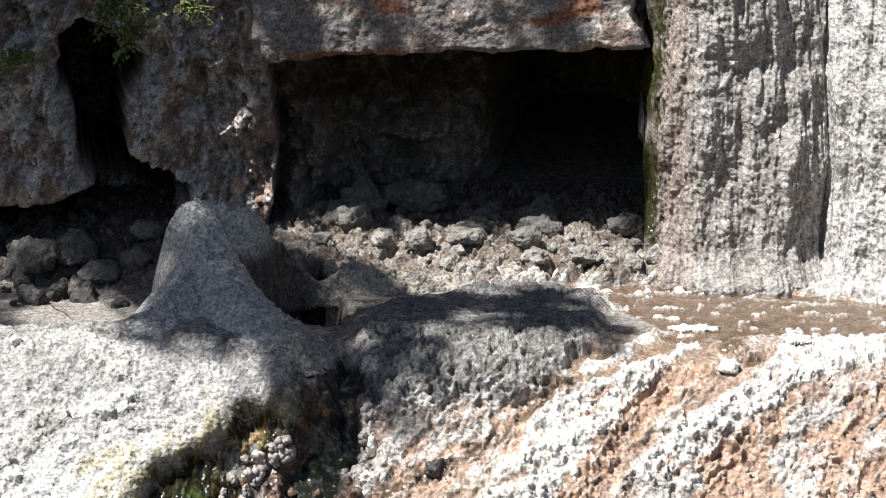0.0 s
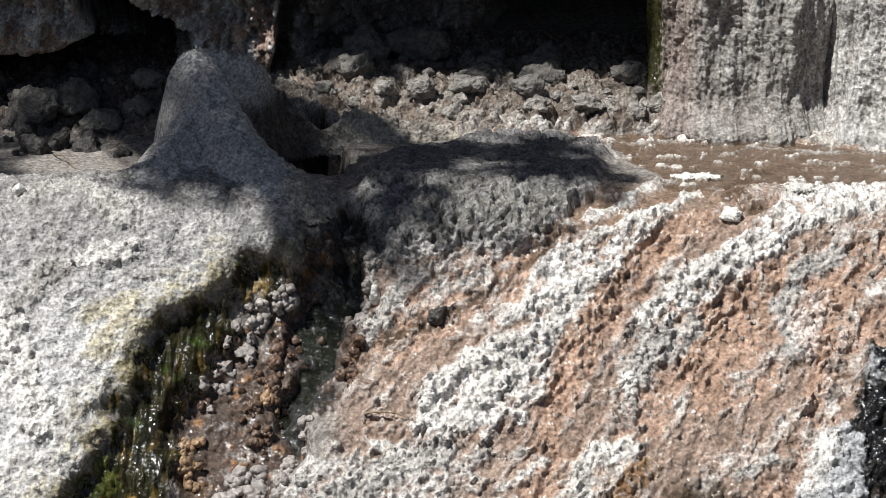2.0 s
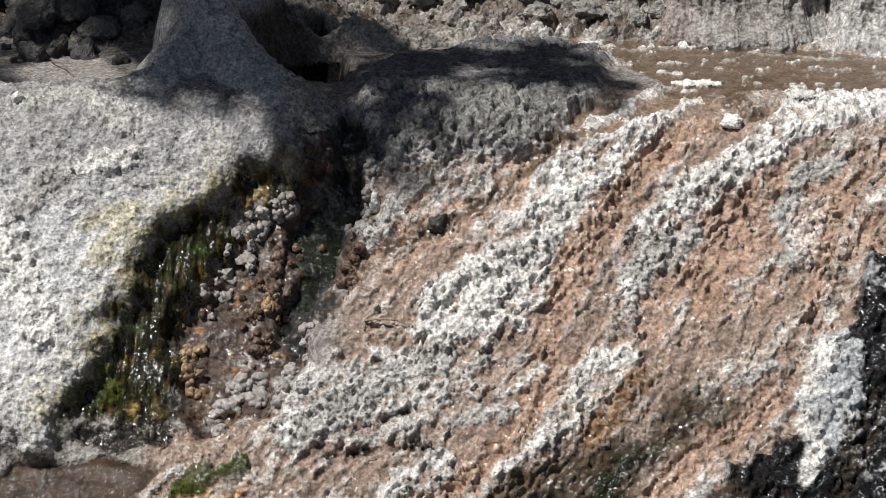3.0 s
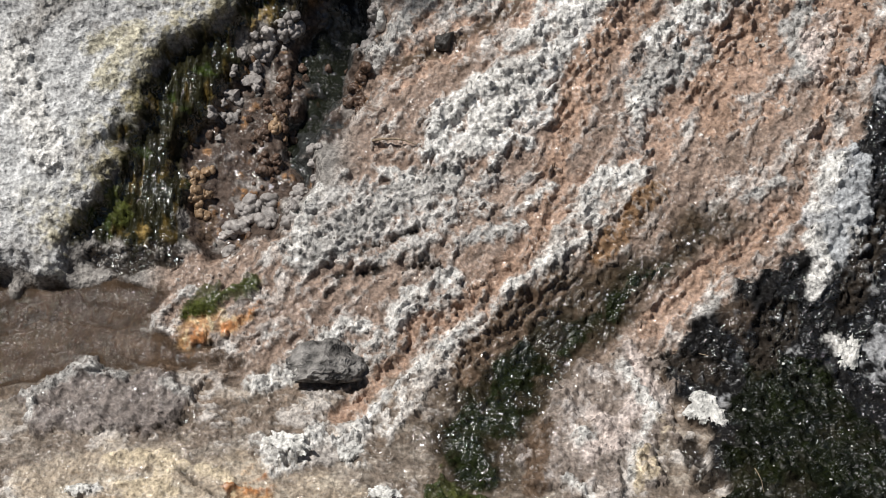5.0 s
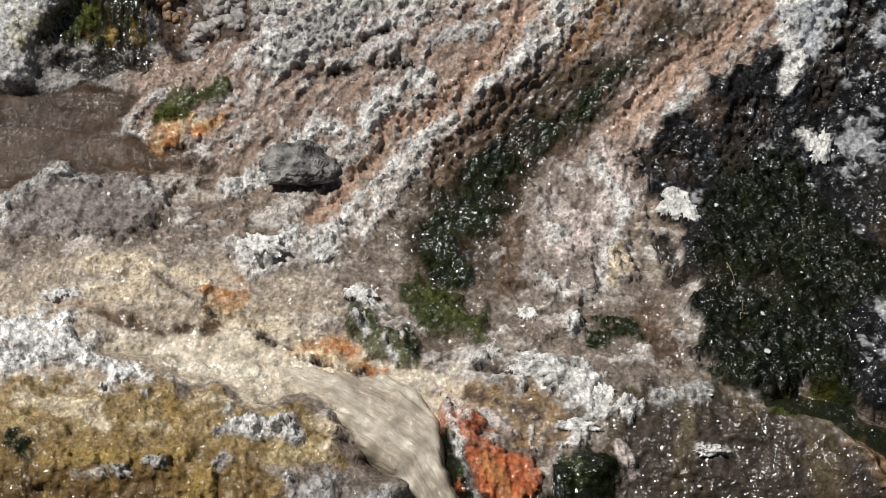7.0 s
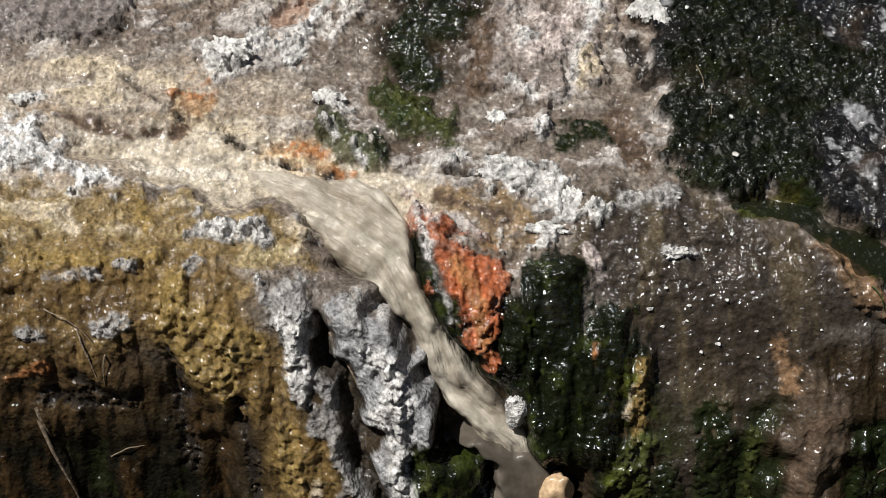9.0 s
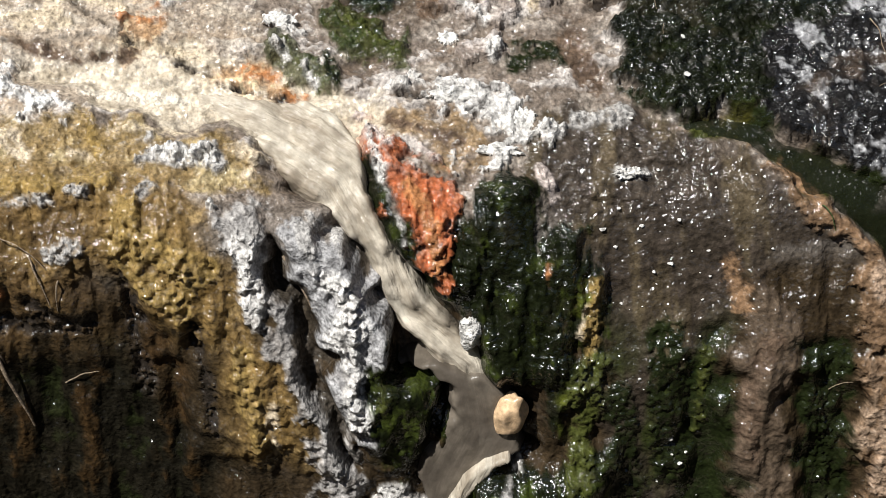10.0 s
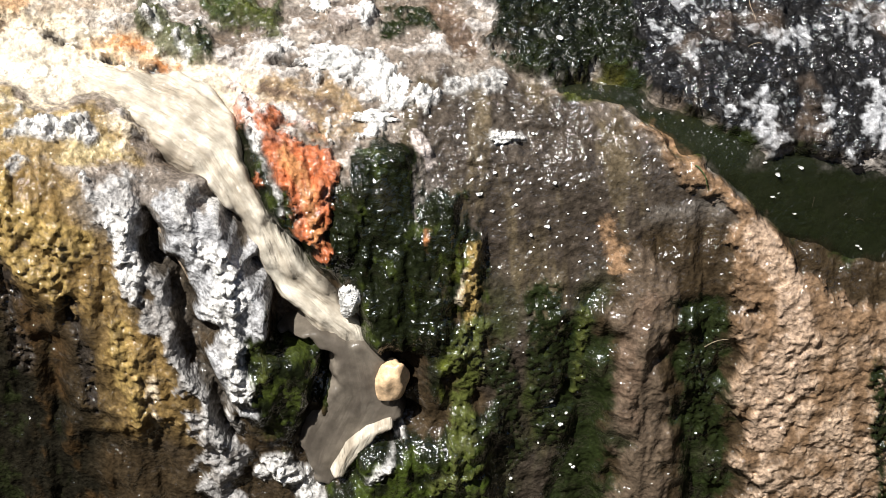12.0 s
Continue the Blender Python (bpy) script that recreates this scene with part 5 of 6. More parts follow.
def cliff(x, z):
    wx, wz = x + 0.05 * fractal(x, z, 0.18, 131, 4, 0.6), z + 0.035 * fractal(x, z, 0.18, 151, 4, 0.6)
    big, mid, fine = fractal(x, z, 0.8, 103, 3), fractal(x, z, 0.2, 111, 4, 0.6), fractal(x, z, 0.04, 121, 3, 0.6)
    knob, tag = cells(x + 0.02 * mid, z * 0.7, 0.07, 15)
    crag = np.abs(fractal(x, z, 0.22, 161, 5, 0.65))
    y = 8.98 + 0.2 * big + 0.3 * np.abs(fractal(x, z * 0.8, 0.5, 163, 4, 0.55)) + 0.08 * mid + 0.02 * fine - 0.03 * knob - 0.22 * crag + 0.035 * np.abs(fractal(x, z, 0.05, 165, 3, 0.7)) - 0.07 * np.abs(fractal(x * 1.4, z * 0.7, 0.1, 167, 4, 0.6)) - 0.22 * np.abs(fractal(x * 1.2, z * 0.45, 0.32, 169, 3, 0.5))
    col = np.empty(x.shape + (3,))
    col[:] = (0.30, 0.225, 0.185)
    k = ramp(mid + 0.6 * fine, -0.05, 0.3)[..., None]
    col[:] = col * (1 - k) + np.array((0.47, 0.44, 0.415)) * k
    y = y + 0.05 * ramp(fractal(x * 1.5, z * 0.8, 0.13, 175, 6, 0.75), 0.2, 0.1) * (1 - soft(inside(wx, wz, SLAB), 0.04))
    y = y - 0.25 * soft(inside(wx, wz, BLOCK), 0.06) - 0.16 * soft(inside(wx, wz, LUMP), 0.08)
    k = (ramp(fractal(x * 1.6, z * 0.8, 0.12, 173, 5, 0.7) + 0.5 * fine, 0.0, 0.2) * ramp(np.abs(x + 0.62), 0.3, 0.1))[..., None] * 0.7
    col[:] = col * (1 - k) + np.array((0.16, 0.075, 0.055)) * k
    drip = fractal(x * 1.4 + 0.05 * mid, z * 0.4, 0.1, 171, 5, 0.65)
    k = ramp(drip + 0.5 * fine, 0.05, 0.3)[..., None] * 0.7
    col[:] = col * (1 - k) + np.array((0.13, 0.095, 0.075)) * k
    k = ramp(fractal(x * 1.5, z * 0.8, 0.13, 175, 6, 0.75) + 0.1 * ramp(-x, 0.9, 1.2), 0.06, 0.22)[..., None] * 0.85
    col[:] = col * (1 - k) + np.array((0.64, 0.62, 0.59)) * k
    slab = soft(inside(wx, wz, SLAB), 0.04)
    y = y * (1 - slab) + slab * (8.68 + 0.12 * (y - 8.9) + 0.006 * fractal(x * 0.6, z * 2, 0.06, 147, 3, 0.7))
    k = (slab * ramp(fractal(x * 0.5, z * 1.6, 0.16, 141, 4) + 0.3 * fine, -0.25, 0.1))[..., None]
    col[:] = col * (1 - k) + np.array((0.21, 0.195, 0.19)) * k
    k = (slab * ramp(fractal(x * 0.4, z, 0.2, 145, 3), 0.15, 0.4))[..., None]
    col[:] = col * (1 - k) + np.array((0.24, 0.115, 0.075)) * k
    k = ramp(x, -1.2, -1.6)[..., None] * ramp(z, 1.15, 1.4)[..., None] * ramp(mid, -0.1, 0.3)[..., None]
    col[:] = col * (1 - k) + np.array((0.05, 0.06, 0.02)) * k
    # unseen bulge higher up, added to throw shade on the left wall
    y = y - 0.85 * ramp(z, 1.55, 2.4) * ramp(-x, 1.8, 2.4)
    hole = soft(inside(wx, wz, CAVE), 0.025)
    back = soft(inside(wx, wz, BACK), 0.16)
    k = hole[..., None] * 0.7
    col[:] = col * (1 - k) + np.array((0.28, 0.252, 0.228)) * k
    deep = 1.7 + 0.45 * fractal(x, z, 0.4, 177, 4, 0.55) - 0.75 * back + 1.6 * ramp(x, 0.2, 0.5) + 0.22 * mid + 0.2 * big - 0.7 * ramp(x, -0.45, -0.8)
    # the cave and the crevices open out sideways as they go in
    inward = hole * deep + 2.6 * soft(inside(wx, wz, CREVICE), 0.02) + 0.9 * soft(inside(wx, wz, CREVICE_LOW), 0.03)
    y = y + inward
    return x + 0.13 * inward * x, y, np.clip(col * (1 + 0.25 * fine)[..., None], 0.01, 0.8), np.full(x.shape, 0.25)


cx, cz = steps(-2.5, 2.5, 0.011, -34, 34), steps(-0.1, 1.5, 0.011, -0.8, 4.6)
CX, CZ = np.meshgrid(cx, cz)
cxx, cy, ccol, cwet = cliff(CX.ravel(), CZ.ravel())
tagged(new("wall_north", mesh_of("wall_north", np.c_[cxx, cy, CZ.ravel()], grid_faces(len(cz), len(cx)), CLIFF, True,
       (("tint", ccol), ("wet", cwet)))), "dark brown rock cliff with a low steaming cave under a pale overhang", "cliff", kind="structure")
# rock over the cave, behind the cliff's top edge
top = bmesh.new()
bmesh.ops.create_grid(top, x_segments=40, y_segments=20, size=1.0)
for v in top.verts:
    v.co = Vector((v.co.x * 34, 20 + v.co.y * 12, 4.3 + 0.5 * noise.noise(v.co * 9)))
me = bpy.data.meshes.new("cliff_top")
top.to_mesh(me)
top.free()
me.materials.append(BARK)
tagged(new("cliff_top", me), "dark earth on top of the cliff", "ground", kind="structure")


# ---- flowstone columns ----
def column(x0, x1, y, depth, z0, z1, seed, label, tiers=(), foot=0.1, stain=1.0):
    """A bulging pillar of dripstone with lobes, tiers and a pimpled skin, closed behind."""
    n, rows = int((x1 - x0) * 1.9 / 0.007), int((z1 - z0) / 0.0075)
    A, Zg = np.meshgrid(np.linspace(0.0, math.pi, n), np.linspace(z0, z1, rows))
    mid, half = (x0 + x1) / 2, (x1 - x0) / 2
    run = A * half
    warp = run + 0.03 * fractal(run, Zg, 0.25, seed + 31, 3)
    lobe = fractal(warp, Zg * 0.22, 0.2, seed, 3, 0.5)
    flute = fractal(warp * 1.3, Zg * 0.25, 0.07, seed + 2, 3, 0.6)
    corn = 0.011 * popcorn(warp, Zg * 1.1, 0.028, seed + 3, 0.75) + 0.010 * popcorn(run, Zg * 1.2, 0.018, seed + 5, 0.85)
    fine, grit = fractal(run, Zg, 0.03, seed + 9, 3), fractal(run, Zg, 0.012, seed + 10, 2)
    swell = fractal(run * 0.7, Zg, 0.35, seed + 21, 4)
    thread = np.abs(fractal(warp * 1.5, Zg * 0.16, 0.05, seed + 61, 2, 0.5))
    out = 0.08 * lobe + 0.025 * flute + 0.05 * swell + 0.55 * corn - 0.014 * thread + 0.008 * fine
    for level, a0, a1, step in tiers:
        edge = level + 0.07 * fractal(run, Zg * 0, 0.25, seed + 51, 2)
        out = out + step * ramp(Zg, edge + 0.05, edge - 0.12) * ramp(A, a0 - 0.1, a0 + 0.1) * (1 - ramp(A, a1 - 0.1, a1 + 0.1))
    out = out + foot * ramp(-Zg, -(z0 + 0.3), -(z0 + 0.05)) ** 2
    X = mid - np.cos(A) * (half + 0.5 * out)
    Y = y + depth - np.sqrt(np.maximum(np.sin(A), 0)) * (depth + out)
    col = np.empty(X.shape + (3,))
    col[:] = (0.35, 0.335, 0.315) if stain else (0.47, 0.46, 0.445)
    k = ramp(flute + 0.5 * fine + 0.6 * lobe, 0.1, -0.4)[..., None] * 0.65
    col[:] = col * (1 - k) + np.array((0.25, 0.225, 0.205)) * k
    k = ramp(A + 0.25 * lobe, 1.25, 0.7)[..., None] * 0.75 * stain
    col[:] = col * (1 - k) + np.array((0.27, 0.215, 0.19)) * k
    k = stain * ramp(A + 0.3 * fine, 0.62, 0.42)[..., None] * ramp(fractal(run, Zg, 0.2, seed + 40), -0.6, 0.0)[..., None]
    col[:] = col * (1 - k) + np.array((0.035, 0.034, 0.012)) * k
    wet = 0.15 + 0.7 * k[..., 0]
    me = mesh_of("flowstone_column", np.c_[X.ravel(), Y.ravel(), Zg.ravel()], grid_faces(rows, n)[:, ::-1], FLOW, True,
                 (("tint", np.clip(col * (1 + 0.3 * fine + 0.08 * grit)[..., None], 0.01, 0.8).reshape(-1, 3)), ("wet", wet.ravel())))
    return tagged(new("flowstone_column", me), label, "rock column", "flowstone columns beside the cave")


column(1.01, 1.90, 8.5, 0.42, -0.05, 2.6, 211, "fluted pale grey flowstone column beside the cave mouth",
       ((1.03, 0.9, 2.2, 0.03), (0.83, 1.8, 3.0, 0.025)))
column(1.85, 2.81, 8.32, 0.55, -0.05, 2.6, 251, "bright white fluted flowstone column beside the grey one", (), 0.1, 0.0)


# ---- mound with the spout ----
RIDGE = [(-1.34, 7.95, 0.10), (-1.24, 7.98, 0.42), (-1.14, 8.02, 0.54), (-1.0, 8.06, 0.515), (-0.9, 8.12, 0.475), (-0.81, 8.25, 0.37), (-0.71, 8.34, 0.285), (-0.61, 8.4, 0.22), (-0.5, 8.42, 0.18), (-0.34, 8.43, 0.135), (-0.12, 8.46, 0.08), (0.07, 8.5, 0.02)]


def mound():
    X, Y = np.meshgrid(np.arange(-1.8, 0.25, 0.0065), np.arange(7.15, 8.75, 0.0035))
    r = np.array(RIDGE)
    mid, fine, tiny = fractal(X, Y, 0.2, 311, 4, 0.55), fractal(X, Y, 0.04, 321, 3, 0.6), fractal(X, Y, 0.014, 325, 2)
    # a spur runs down from the peak towards the gully
    spur = np.array([(-1.15, 8.03, 0.51), (-1.08, 7.9, 0.45), (-1.0, 7.75, 0.34), (-0.88, 7.55, 0.21), (-0.68, 7.35, 0.11)])
    flank = np.array([(-1.08, 7.88, 0.40), (-1.16, 7.66, 0.24), (-1.28, 7.45, 0.12), (-1.36, 7.25, 0.04)])
    best = np.full(X.shape, -1.0)
    for line, wide_l, wide_r in ((r, 0.16, 0.16), (spur, 0.26, 0.26), (flank, 0.22, 0.26)):
        for (ax, ay, ah), (bx, by, bh) in zip(line[:-1], line[1:]):
            ex, ey = bx - ax, by - ay
            k = np.clip(((X - ax) * ex + (Y - ay) * ey) / (ex * ex + ey * ey), 0, 1)
            d = np.hypot(X - ax - k * ex, Y - ay - k * ey) + 0.025 * mid
            tall = ah + k * (bh - ah)
            left = (X - ax) * ey - (Y - ay) * ex > 0
            fall = np.clip((d + 0.01) / np.where(left, wide_l, wide_r), 0, 1)
            curve = fall * fall * (3 - 2 * fall) if line is r else fall ** 2.4
            best = np.maximum(best, (tall + 0.1) * (1 - curve) - 0.1)
    apron = ramp((X + 0.98) * -0.82 + (Y - 8.02) * -0.58 + 0.04 * mid, -0.06, 0.06)
    run = np.interp(-Y, -line_y, line_s)
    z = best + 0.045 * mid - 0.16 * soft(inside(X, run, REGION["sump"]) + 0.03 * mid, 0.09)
    # crust that stands out square to the surface
    zy, zx = np.gradient(z, 0.0035, 0.0065)
    size = np.sqrt(1 + zx * zx + zy * zy)
    U, V = X - 0.5 * z * zx / size, Y + 0.5 * z
    crust = 0.022 * popcorn(U, V, 0.045, 33, 0.6) + 0.014 * popcorn(U, V, 0.02, 35, 0.7) + 0.035 * np.abs(fractal(U, V, 0.09, 331, 3, 0.5)) + 0.006 * fractal(U, V, 0.03, 335, 2, 0.6)
    crust = crust * (0.75 + 0.1 * ramp(X, -0.8, -0.55)) * ramp(-size, -4.0, -1.5) - 0.01
    X, Y, z = X - crust * zx / size, Y - crust * zy / size, z + crust / size
    col = np.empty(X.shape + (3,))
    col[:] = (0.46, 0.45, 0.44)
    k = (ramp(X, -0.75, -0.6) * 0.9)[..., None]
    col[:] = col * (1 - k) + np.array((0.36, 0.325, 0.275)) * k
    # brown inner face, darkened low down as painted shade of the recess
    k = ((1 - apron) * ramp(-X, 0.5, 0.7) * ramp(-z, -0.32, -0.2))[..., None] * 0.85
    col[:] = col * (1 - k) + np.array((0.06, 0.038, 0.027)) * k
    keep = z > -0.07
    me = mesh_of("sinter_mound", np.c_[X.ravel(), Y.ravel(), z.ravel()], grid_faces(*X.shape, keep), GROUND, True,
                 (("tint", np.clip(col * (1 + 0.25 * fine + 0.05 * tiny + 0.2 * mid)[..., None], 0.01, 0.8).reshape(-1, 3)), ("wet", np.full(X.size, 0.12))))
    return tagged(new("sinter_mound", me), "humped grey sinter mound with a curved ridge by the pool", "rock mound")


mound()


# ---- stones ----
def stone_mesh(name, material, seed, sharp=0.25, detail=3, cut=0.8, rough=1.0):
    """A blocky, crusted stone of unit size with a flattened foot."""
    bm = bmesh.new()
    bmesh.ops.create_icosphere(bm, subdivisions=detail, radius=0.5)
    off = Vector((seed * 3.7, seed * 1.3, seed * 2.1))
    rnd = random.Random(seed)
    planes = [(Vector((rnd.gauss(0, 1), rnd.gauss(0, 1), rnd.gauss(0, 1))).normalized(), rnd.uniform(0.26, 0.4)) for _ in range(7)]
    for v in bm.verts:
        p = v.co.normalized()
        q = p * 0.5
        for n, d in planes:
            over = q.dot(n) - d
            if over > 0:
                q -= n * over * cut
        d = 1 + sharp * noise.noise(p * 1.6 + off) + rough * (0.13 * noise.noise(p * 4.1 + off) - 0.22 * abs(noise.noise(p * 5.3 + off)) + 0.10 * noise.noise(p * 9 + off) + 0.05 * noise.noise(p * 19 + off))
        v.co = q * d
        if v.co.z < -0.28:
            v.co.z = -0.28 + 0.2 * (v.co.z + 0.28)
    me = bpy.data.meshes.new(name)
    bm.to_mesh(me)
    bm.free()
    me.materials.append(material)
    for p in me.polygons:
        p.use_smooth = True
    return me


def set_stone(name, mesh, place, w, h, turn, label, category, group=""):
    ob = new(name, mesh)
    ob.matrix_world = Matrix.Translation(place) @ pose(0, 0, 0, 0, 0, turn) @ Matrix.Diagonal((w, w * 0.8, h * 1.35, 1))
    return tagged(ob, label, category, group)


KINDS = {"b": (STONE_BOULDER, "grey crusted boulder lying on the muddy shelf"), "p": (STONE_PALE, "pale crusted sinter stone lying by the pool"), "g": (STONE_GREY, "grey rubble stone at the cave mouth"),
         "d": (STONE_DARK, "dark wet stone lying on the mud"), "w": (STONE_WHITE, "white sinter lump lying on the mud"), "o": (STONE_ORANGE, "smooth orange and cream stone beside the fall"), "c": (STONE_WHITE, "white crusted rock parting the falling water")}
LAID = [
    ("g", -0.13, 1.95, 0.34, 0.18),
    ("g", -0.42, 2.02, 0.30, 0.20),
    ("g", -0.66, 2.05, 0.22, 0.14),
    ("g", 0.52, 2.05, 0.30, 0.14),
    ("g", -0.61, 2.40, 0.13, 0.08),
    ("p", -0.30, 2.45, 0.14, 0.08),
    ("p", -0.12, 2.46, 0.17, 0.11),
    ("p", 0.12, 2.42, 0.21, 0.11),
    ("p", 0.04, 2.59, 0.13, 0.08),
    ("g", 0.42, 2.43, 0.21, 0.10),
    ("p", 0.45, 2.59, 0.17, 0.08),
    ("p", 0.69, 2.57, 0.20, 0.08),
    ("p", 0.94, 2.61, 0.14, 0.08),
    ("g", 0.94, 2.31, 0.20, 0.12),
    ("p", 1.09, 2.59, 0.17, 0.09),
    ("p", 0.53, 2.74, 0.17, 0.04),
    ("w", 1.21, 4.01, 0.11, 0.06),
    ("d", -0.03, 4.49, 0.10, 0.08),
    ("w", -1.79, 4.00, 0.06, 0.05),
    ("w", -0.29, 4.39, 0.06, 0.09),
    ("g", -0.45, 2.25, 0.20, 0.17),
    ("g", 0.19, 2.23, 0.23, 0.12),
    ("g", 0.51, 2.23, 0.29, 0.12),
    ("g", -2.02, 2.66, 0.26, 0.17),
    ("g", -1.84, 2.57, 0.23, 0.17),
    ("g", -1.69, 2.69, 0.20, 0.14),
    ("g", -1.50, 2.37, 0.17, 0.09),
    ("g", -1.53, 2.58, 0.17, 0.11),
    ("b", -0.51, 5.87, 0.31, 0.13),
    ("o", 0.51, 8.01, 0.12, 0.17),
    ("c", 0.37, 7.67, 0.08, 0.14),
]
spots = on_land([v[1] for v in LAID], [v[2] for v in LAID])
for k, v in enumerate(LAID):
    if v[0] in "oc":
        fy, fz, ny, nz = bed(np.array([v[2]]))
        spots[k] = (v[1], fy[0] + 0.01 * ny[0], fz[0] + 0.01 * nz[0])
for k, (kind, x, s, w, h) in enumerate(LAID):
    set_stone("stone", stone_mesh("stone", KINDS[kind][0], k + 1, 0.3, 4, *{"o": (0.15, 0.12), "c": (0.4, 1.0), "b": (1.0, 1.1)}.get(kind, (0.8, 1.0))), Vector(spots[k]) + Vector((0, 0, h * 0.2)), w, h, k * 47 % 50, KINDS[kind][1], "stone",
              "rubble stones" if kind in "gp" else "")


def scatter(name, meshes, count, area, sizes, flat, seed, label, category, group, sink=0.08):
    """Small things strewn over a region of the ground; they share a few meshes."""
    g = np.random.RandomState(seed)
    p = np.array(area)
    found = []
    while len(found) < count:
        c = p.min(0) + g.rand(2) * (p.max(0) - p.min(0))
        if inside(np.array([c[0]]), np.array([c[1]]), area)[0] > 0.01:
            found.append(c)
    found = np.array(found)
    at = on_land(found[:, 0], found[:, 1])
    for k in range(count):
        w = sizes[0] * (sizes[1] / sizes[0]) ** (g.rand() ** 1.6)
        set_stone(name, meshes[g.randint(len(meshes))], Vector(at[k]) + Vector((0, 0, w * flat * sink)), w, w * flat, g.rand() * 360, label, category, group)


rubble = [stone_mesh("stone", STONE_PALE, 60 + k, 0.3, 3) for k in range(5)]
shaded = [stone_mesh("stone", STONE_GREY, 70 + k, 0.3, 3) for k in range(5)]
# darker copies of the grey stone for the shaded spot by the mound
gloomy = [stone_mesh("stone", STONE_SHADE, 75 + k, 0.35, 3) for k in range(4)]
chips = [stone_mesh("sinter_chip", STONE_WHITE, 80 + k, 0.4, 2) for k in range(4)]
knobs = [stone_mesh("stone", STONE_BROWN, 90 + k, 0.15, 3) for k in range(4)] + [stone_mesh("stone", STONE_GREY, 95, 0.2, 3)]
scatter("stone", rubble, 70, [(-0.64, 2.37), (0.05, 2.35), (0.62, 2.37), (1.16, 2.42), (1.17, 2.61), (0.60, 2.66), (0.13, 2.66), (-0.24, 2.56), (-0.61, 2.47)], (0.02, 0.10), 0.55, 1, "pale crusted sinter stone among rubble by the pool", "stone", "rubble stones")
scatter("stone", shaded, 25, [(-0.81, 2.14), (-0.25, 1.99), (0.35, 1.88), (0.94, 2.04), (1.17, 2.32), (0.62, 2.37), (0.05, 2.32), (-0.65, 2.35)], (0.03, 0.24), 0.6, 2, "grey rubble stone on the shaded cave floor", "stone", "cave floor stones")
scatter("stone", gloomy, 40, [(-2.38, 2.32), (-1.86, 2.14), (-1.44, 2.24), (-1.45, 2.61), (-1.50, 3.10), (-1.80, 3.21), (-2.17, 3.21)], (0.05, 0.22), 0.7, 3, "dark grey broken stone, darkened to suit the shade beside the mound", "stone", "shaded stones")
scatter("stone", knobs, 40, REGION["gully"], (0.02, 0.05), 0.9, 4, "wet brown rounded stone in the gully", "stone", "gully stones")


def knob_mesh(material, seed):
    """A cluster of smooth round knobs grown together, of unit size."""
    rnd = random.Random(seed)
    bm = bmesh.new()
    bmesh.ops.create_icosphere(bm, subdivisions=4, radius=0.5)
    buds = [Vector((rnd.gauss(0, 1), rnd.gauss(0, 1), rnd.gauss(0.3, 1))).normalized() for _ in range(13)]
    for v in bm.verts:
        p = v.co.normalized()
        near = max(p.dot(q) for q in buds)
        v.co = p * (0.34 + 0.22 * math.sqrt(max(0.0, 1 - (math.acos(min(1, near)) / 0.62) ** 2)) + 0.03 * noise.noise(p * 3 + Vector((seed, 0, 0))))
    me = bpy.data.meshes.new("stone")
    bm.to_mesh(me)
    bm.free()
    me.materials.append(material)
    for f in me.polygons:
        f.use_smooth = True
    return me


def strew(meshes, count, line, wide, sizes, tall, seed, label):
    """A crust of knobs grown together along a line over the ground."""
    g = np.random.RandomState(seed)
    p = np.array(line)
    f = g.rand(count) * (len(p) - 1)
    k = np.minimum(f.astype(int), len(p) - 2)
    c = p[k] + (p[k + 1] - p[k]) * (f - k)[:, None] + g.normal(0, wide / 2, (count, 2))
    at = on_land(c[:, 0], c[:, 1])
    root = new("knobbly_sinter")
    root.location = base = Vector(at.mean(0))
    for q in at:
        w = sizes[0] + (sizes[1] - sizes[0]) * g.rand() ** 1.5
        knob = part("knob", meshes[g.randint(len(meshes))], root)
        knob.matrix_local = Matrix.Translation(Vector(q) + Vector((0, 0, 0.1 * w * tall)) - base) @ pose(0, 0, 0, g.normal(0, 25), g.normal(0, 25), g.rand() * 360) @ Matrix.Diagonal((w, w * 0.85, w * tall, 1))
    return tagged(root, label, "sinter crust", "knobbly crusts in the gully")


pale_knobs = [knob_mesh(KNOB_PALE, 300 + k) for k in range(3)]
brown_knobs = [knob_mesh(STONE_BROWN, 310 + k) for k in range(4)]
tan_knobs = [knob_mesh(KNOB_TAN, 320 + k) for k in range(3)]
points = [stone_mesh("stone", KNOB_PALE, 330 + k, 0.45, 3, 1.0) for k in range(4)]
strew(points, 30, [(-0.71, 4.44), (-0.82, 4.51), (-0.88, 4.62), (-0.95, 4.78), (-1.01, 4.88)], 0.06, (0.03, 0.075), 1.0, 41, "pale grey pointed sinter shards along the gully side")
strew(pale_knobs, 16, [(-0.64, 4.37), (-0.74, 4.43), (-0.77, 4.50)], 0.04, (0.04, 0.08), 1.0, 42, "pale grey knobbly sinter in the gully")
strew(brown_knobs, 34, [(-0.67, 4.57), (-0.73, 4.67), (-0.69, 4.78), (-0.79, 4.82), (-0.72, 4.93), (-0.78, 5.01)], 0.06, (0.035, 0.075), 1.0, 43, "wet brown knobbly sinter in the gully")
strew(tan_knobs, 12, [(-0.69, 4.74), (-0.72, 4.80), (-0.70, 4.84)], 0.04, (0.03, 0.06), 1.0, 44, "tan knobbly sinter in the gully")
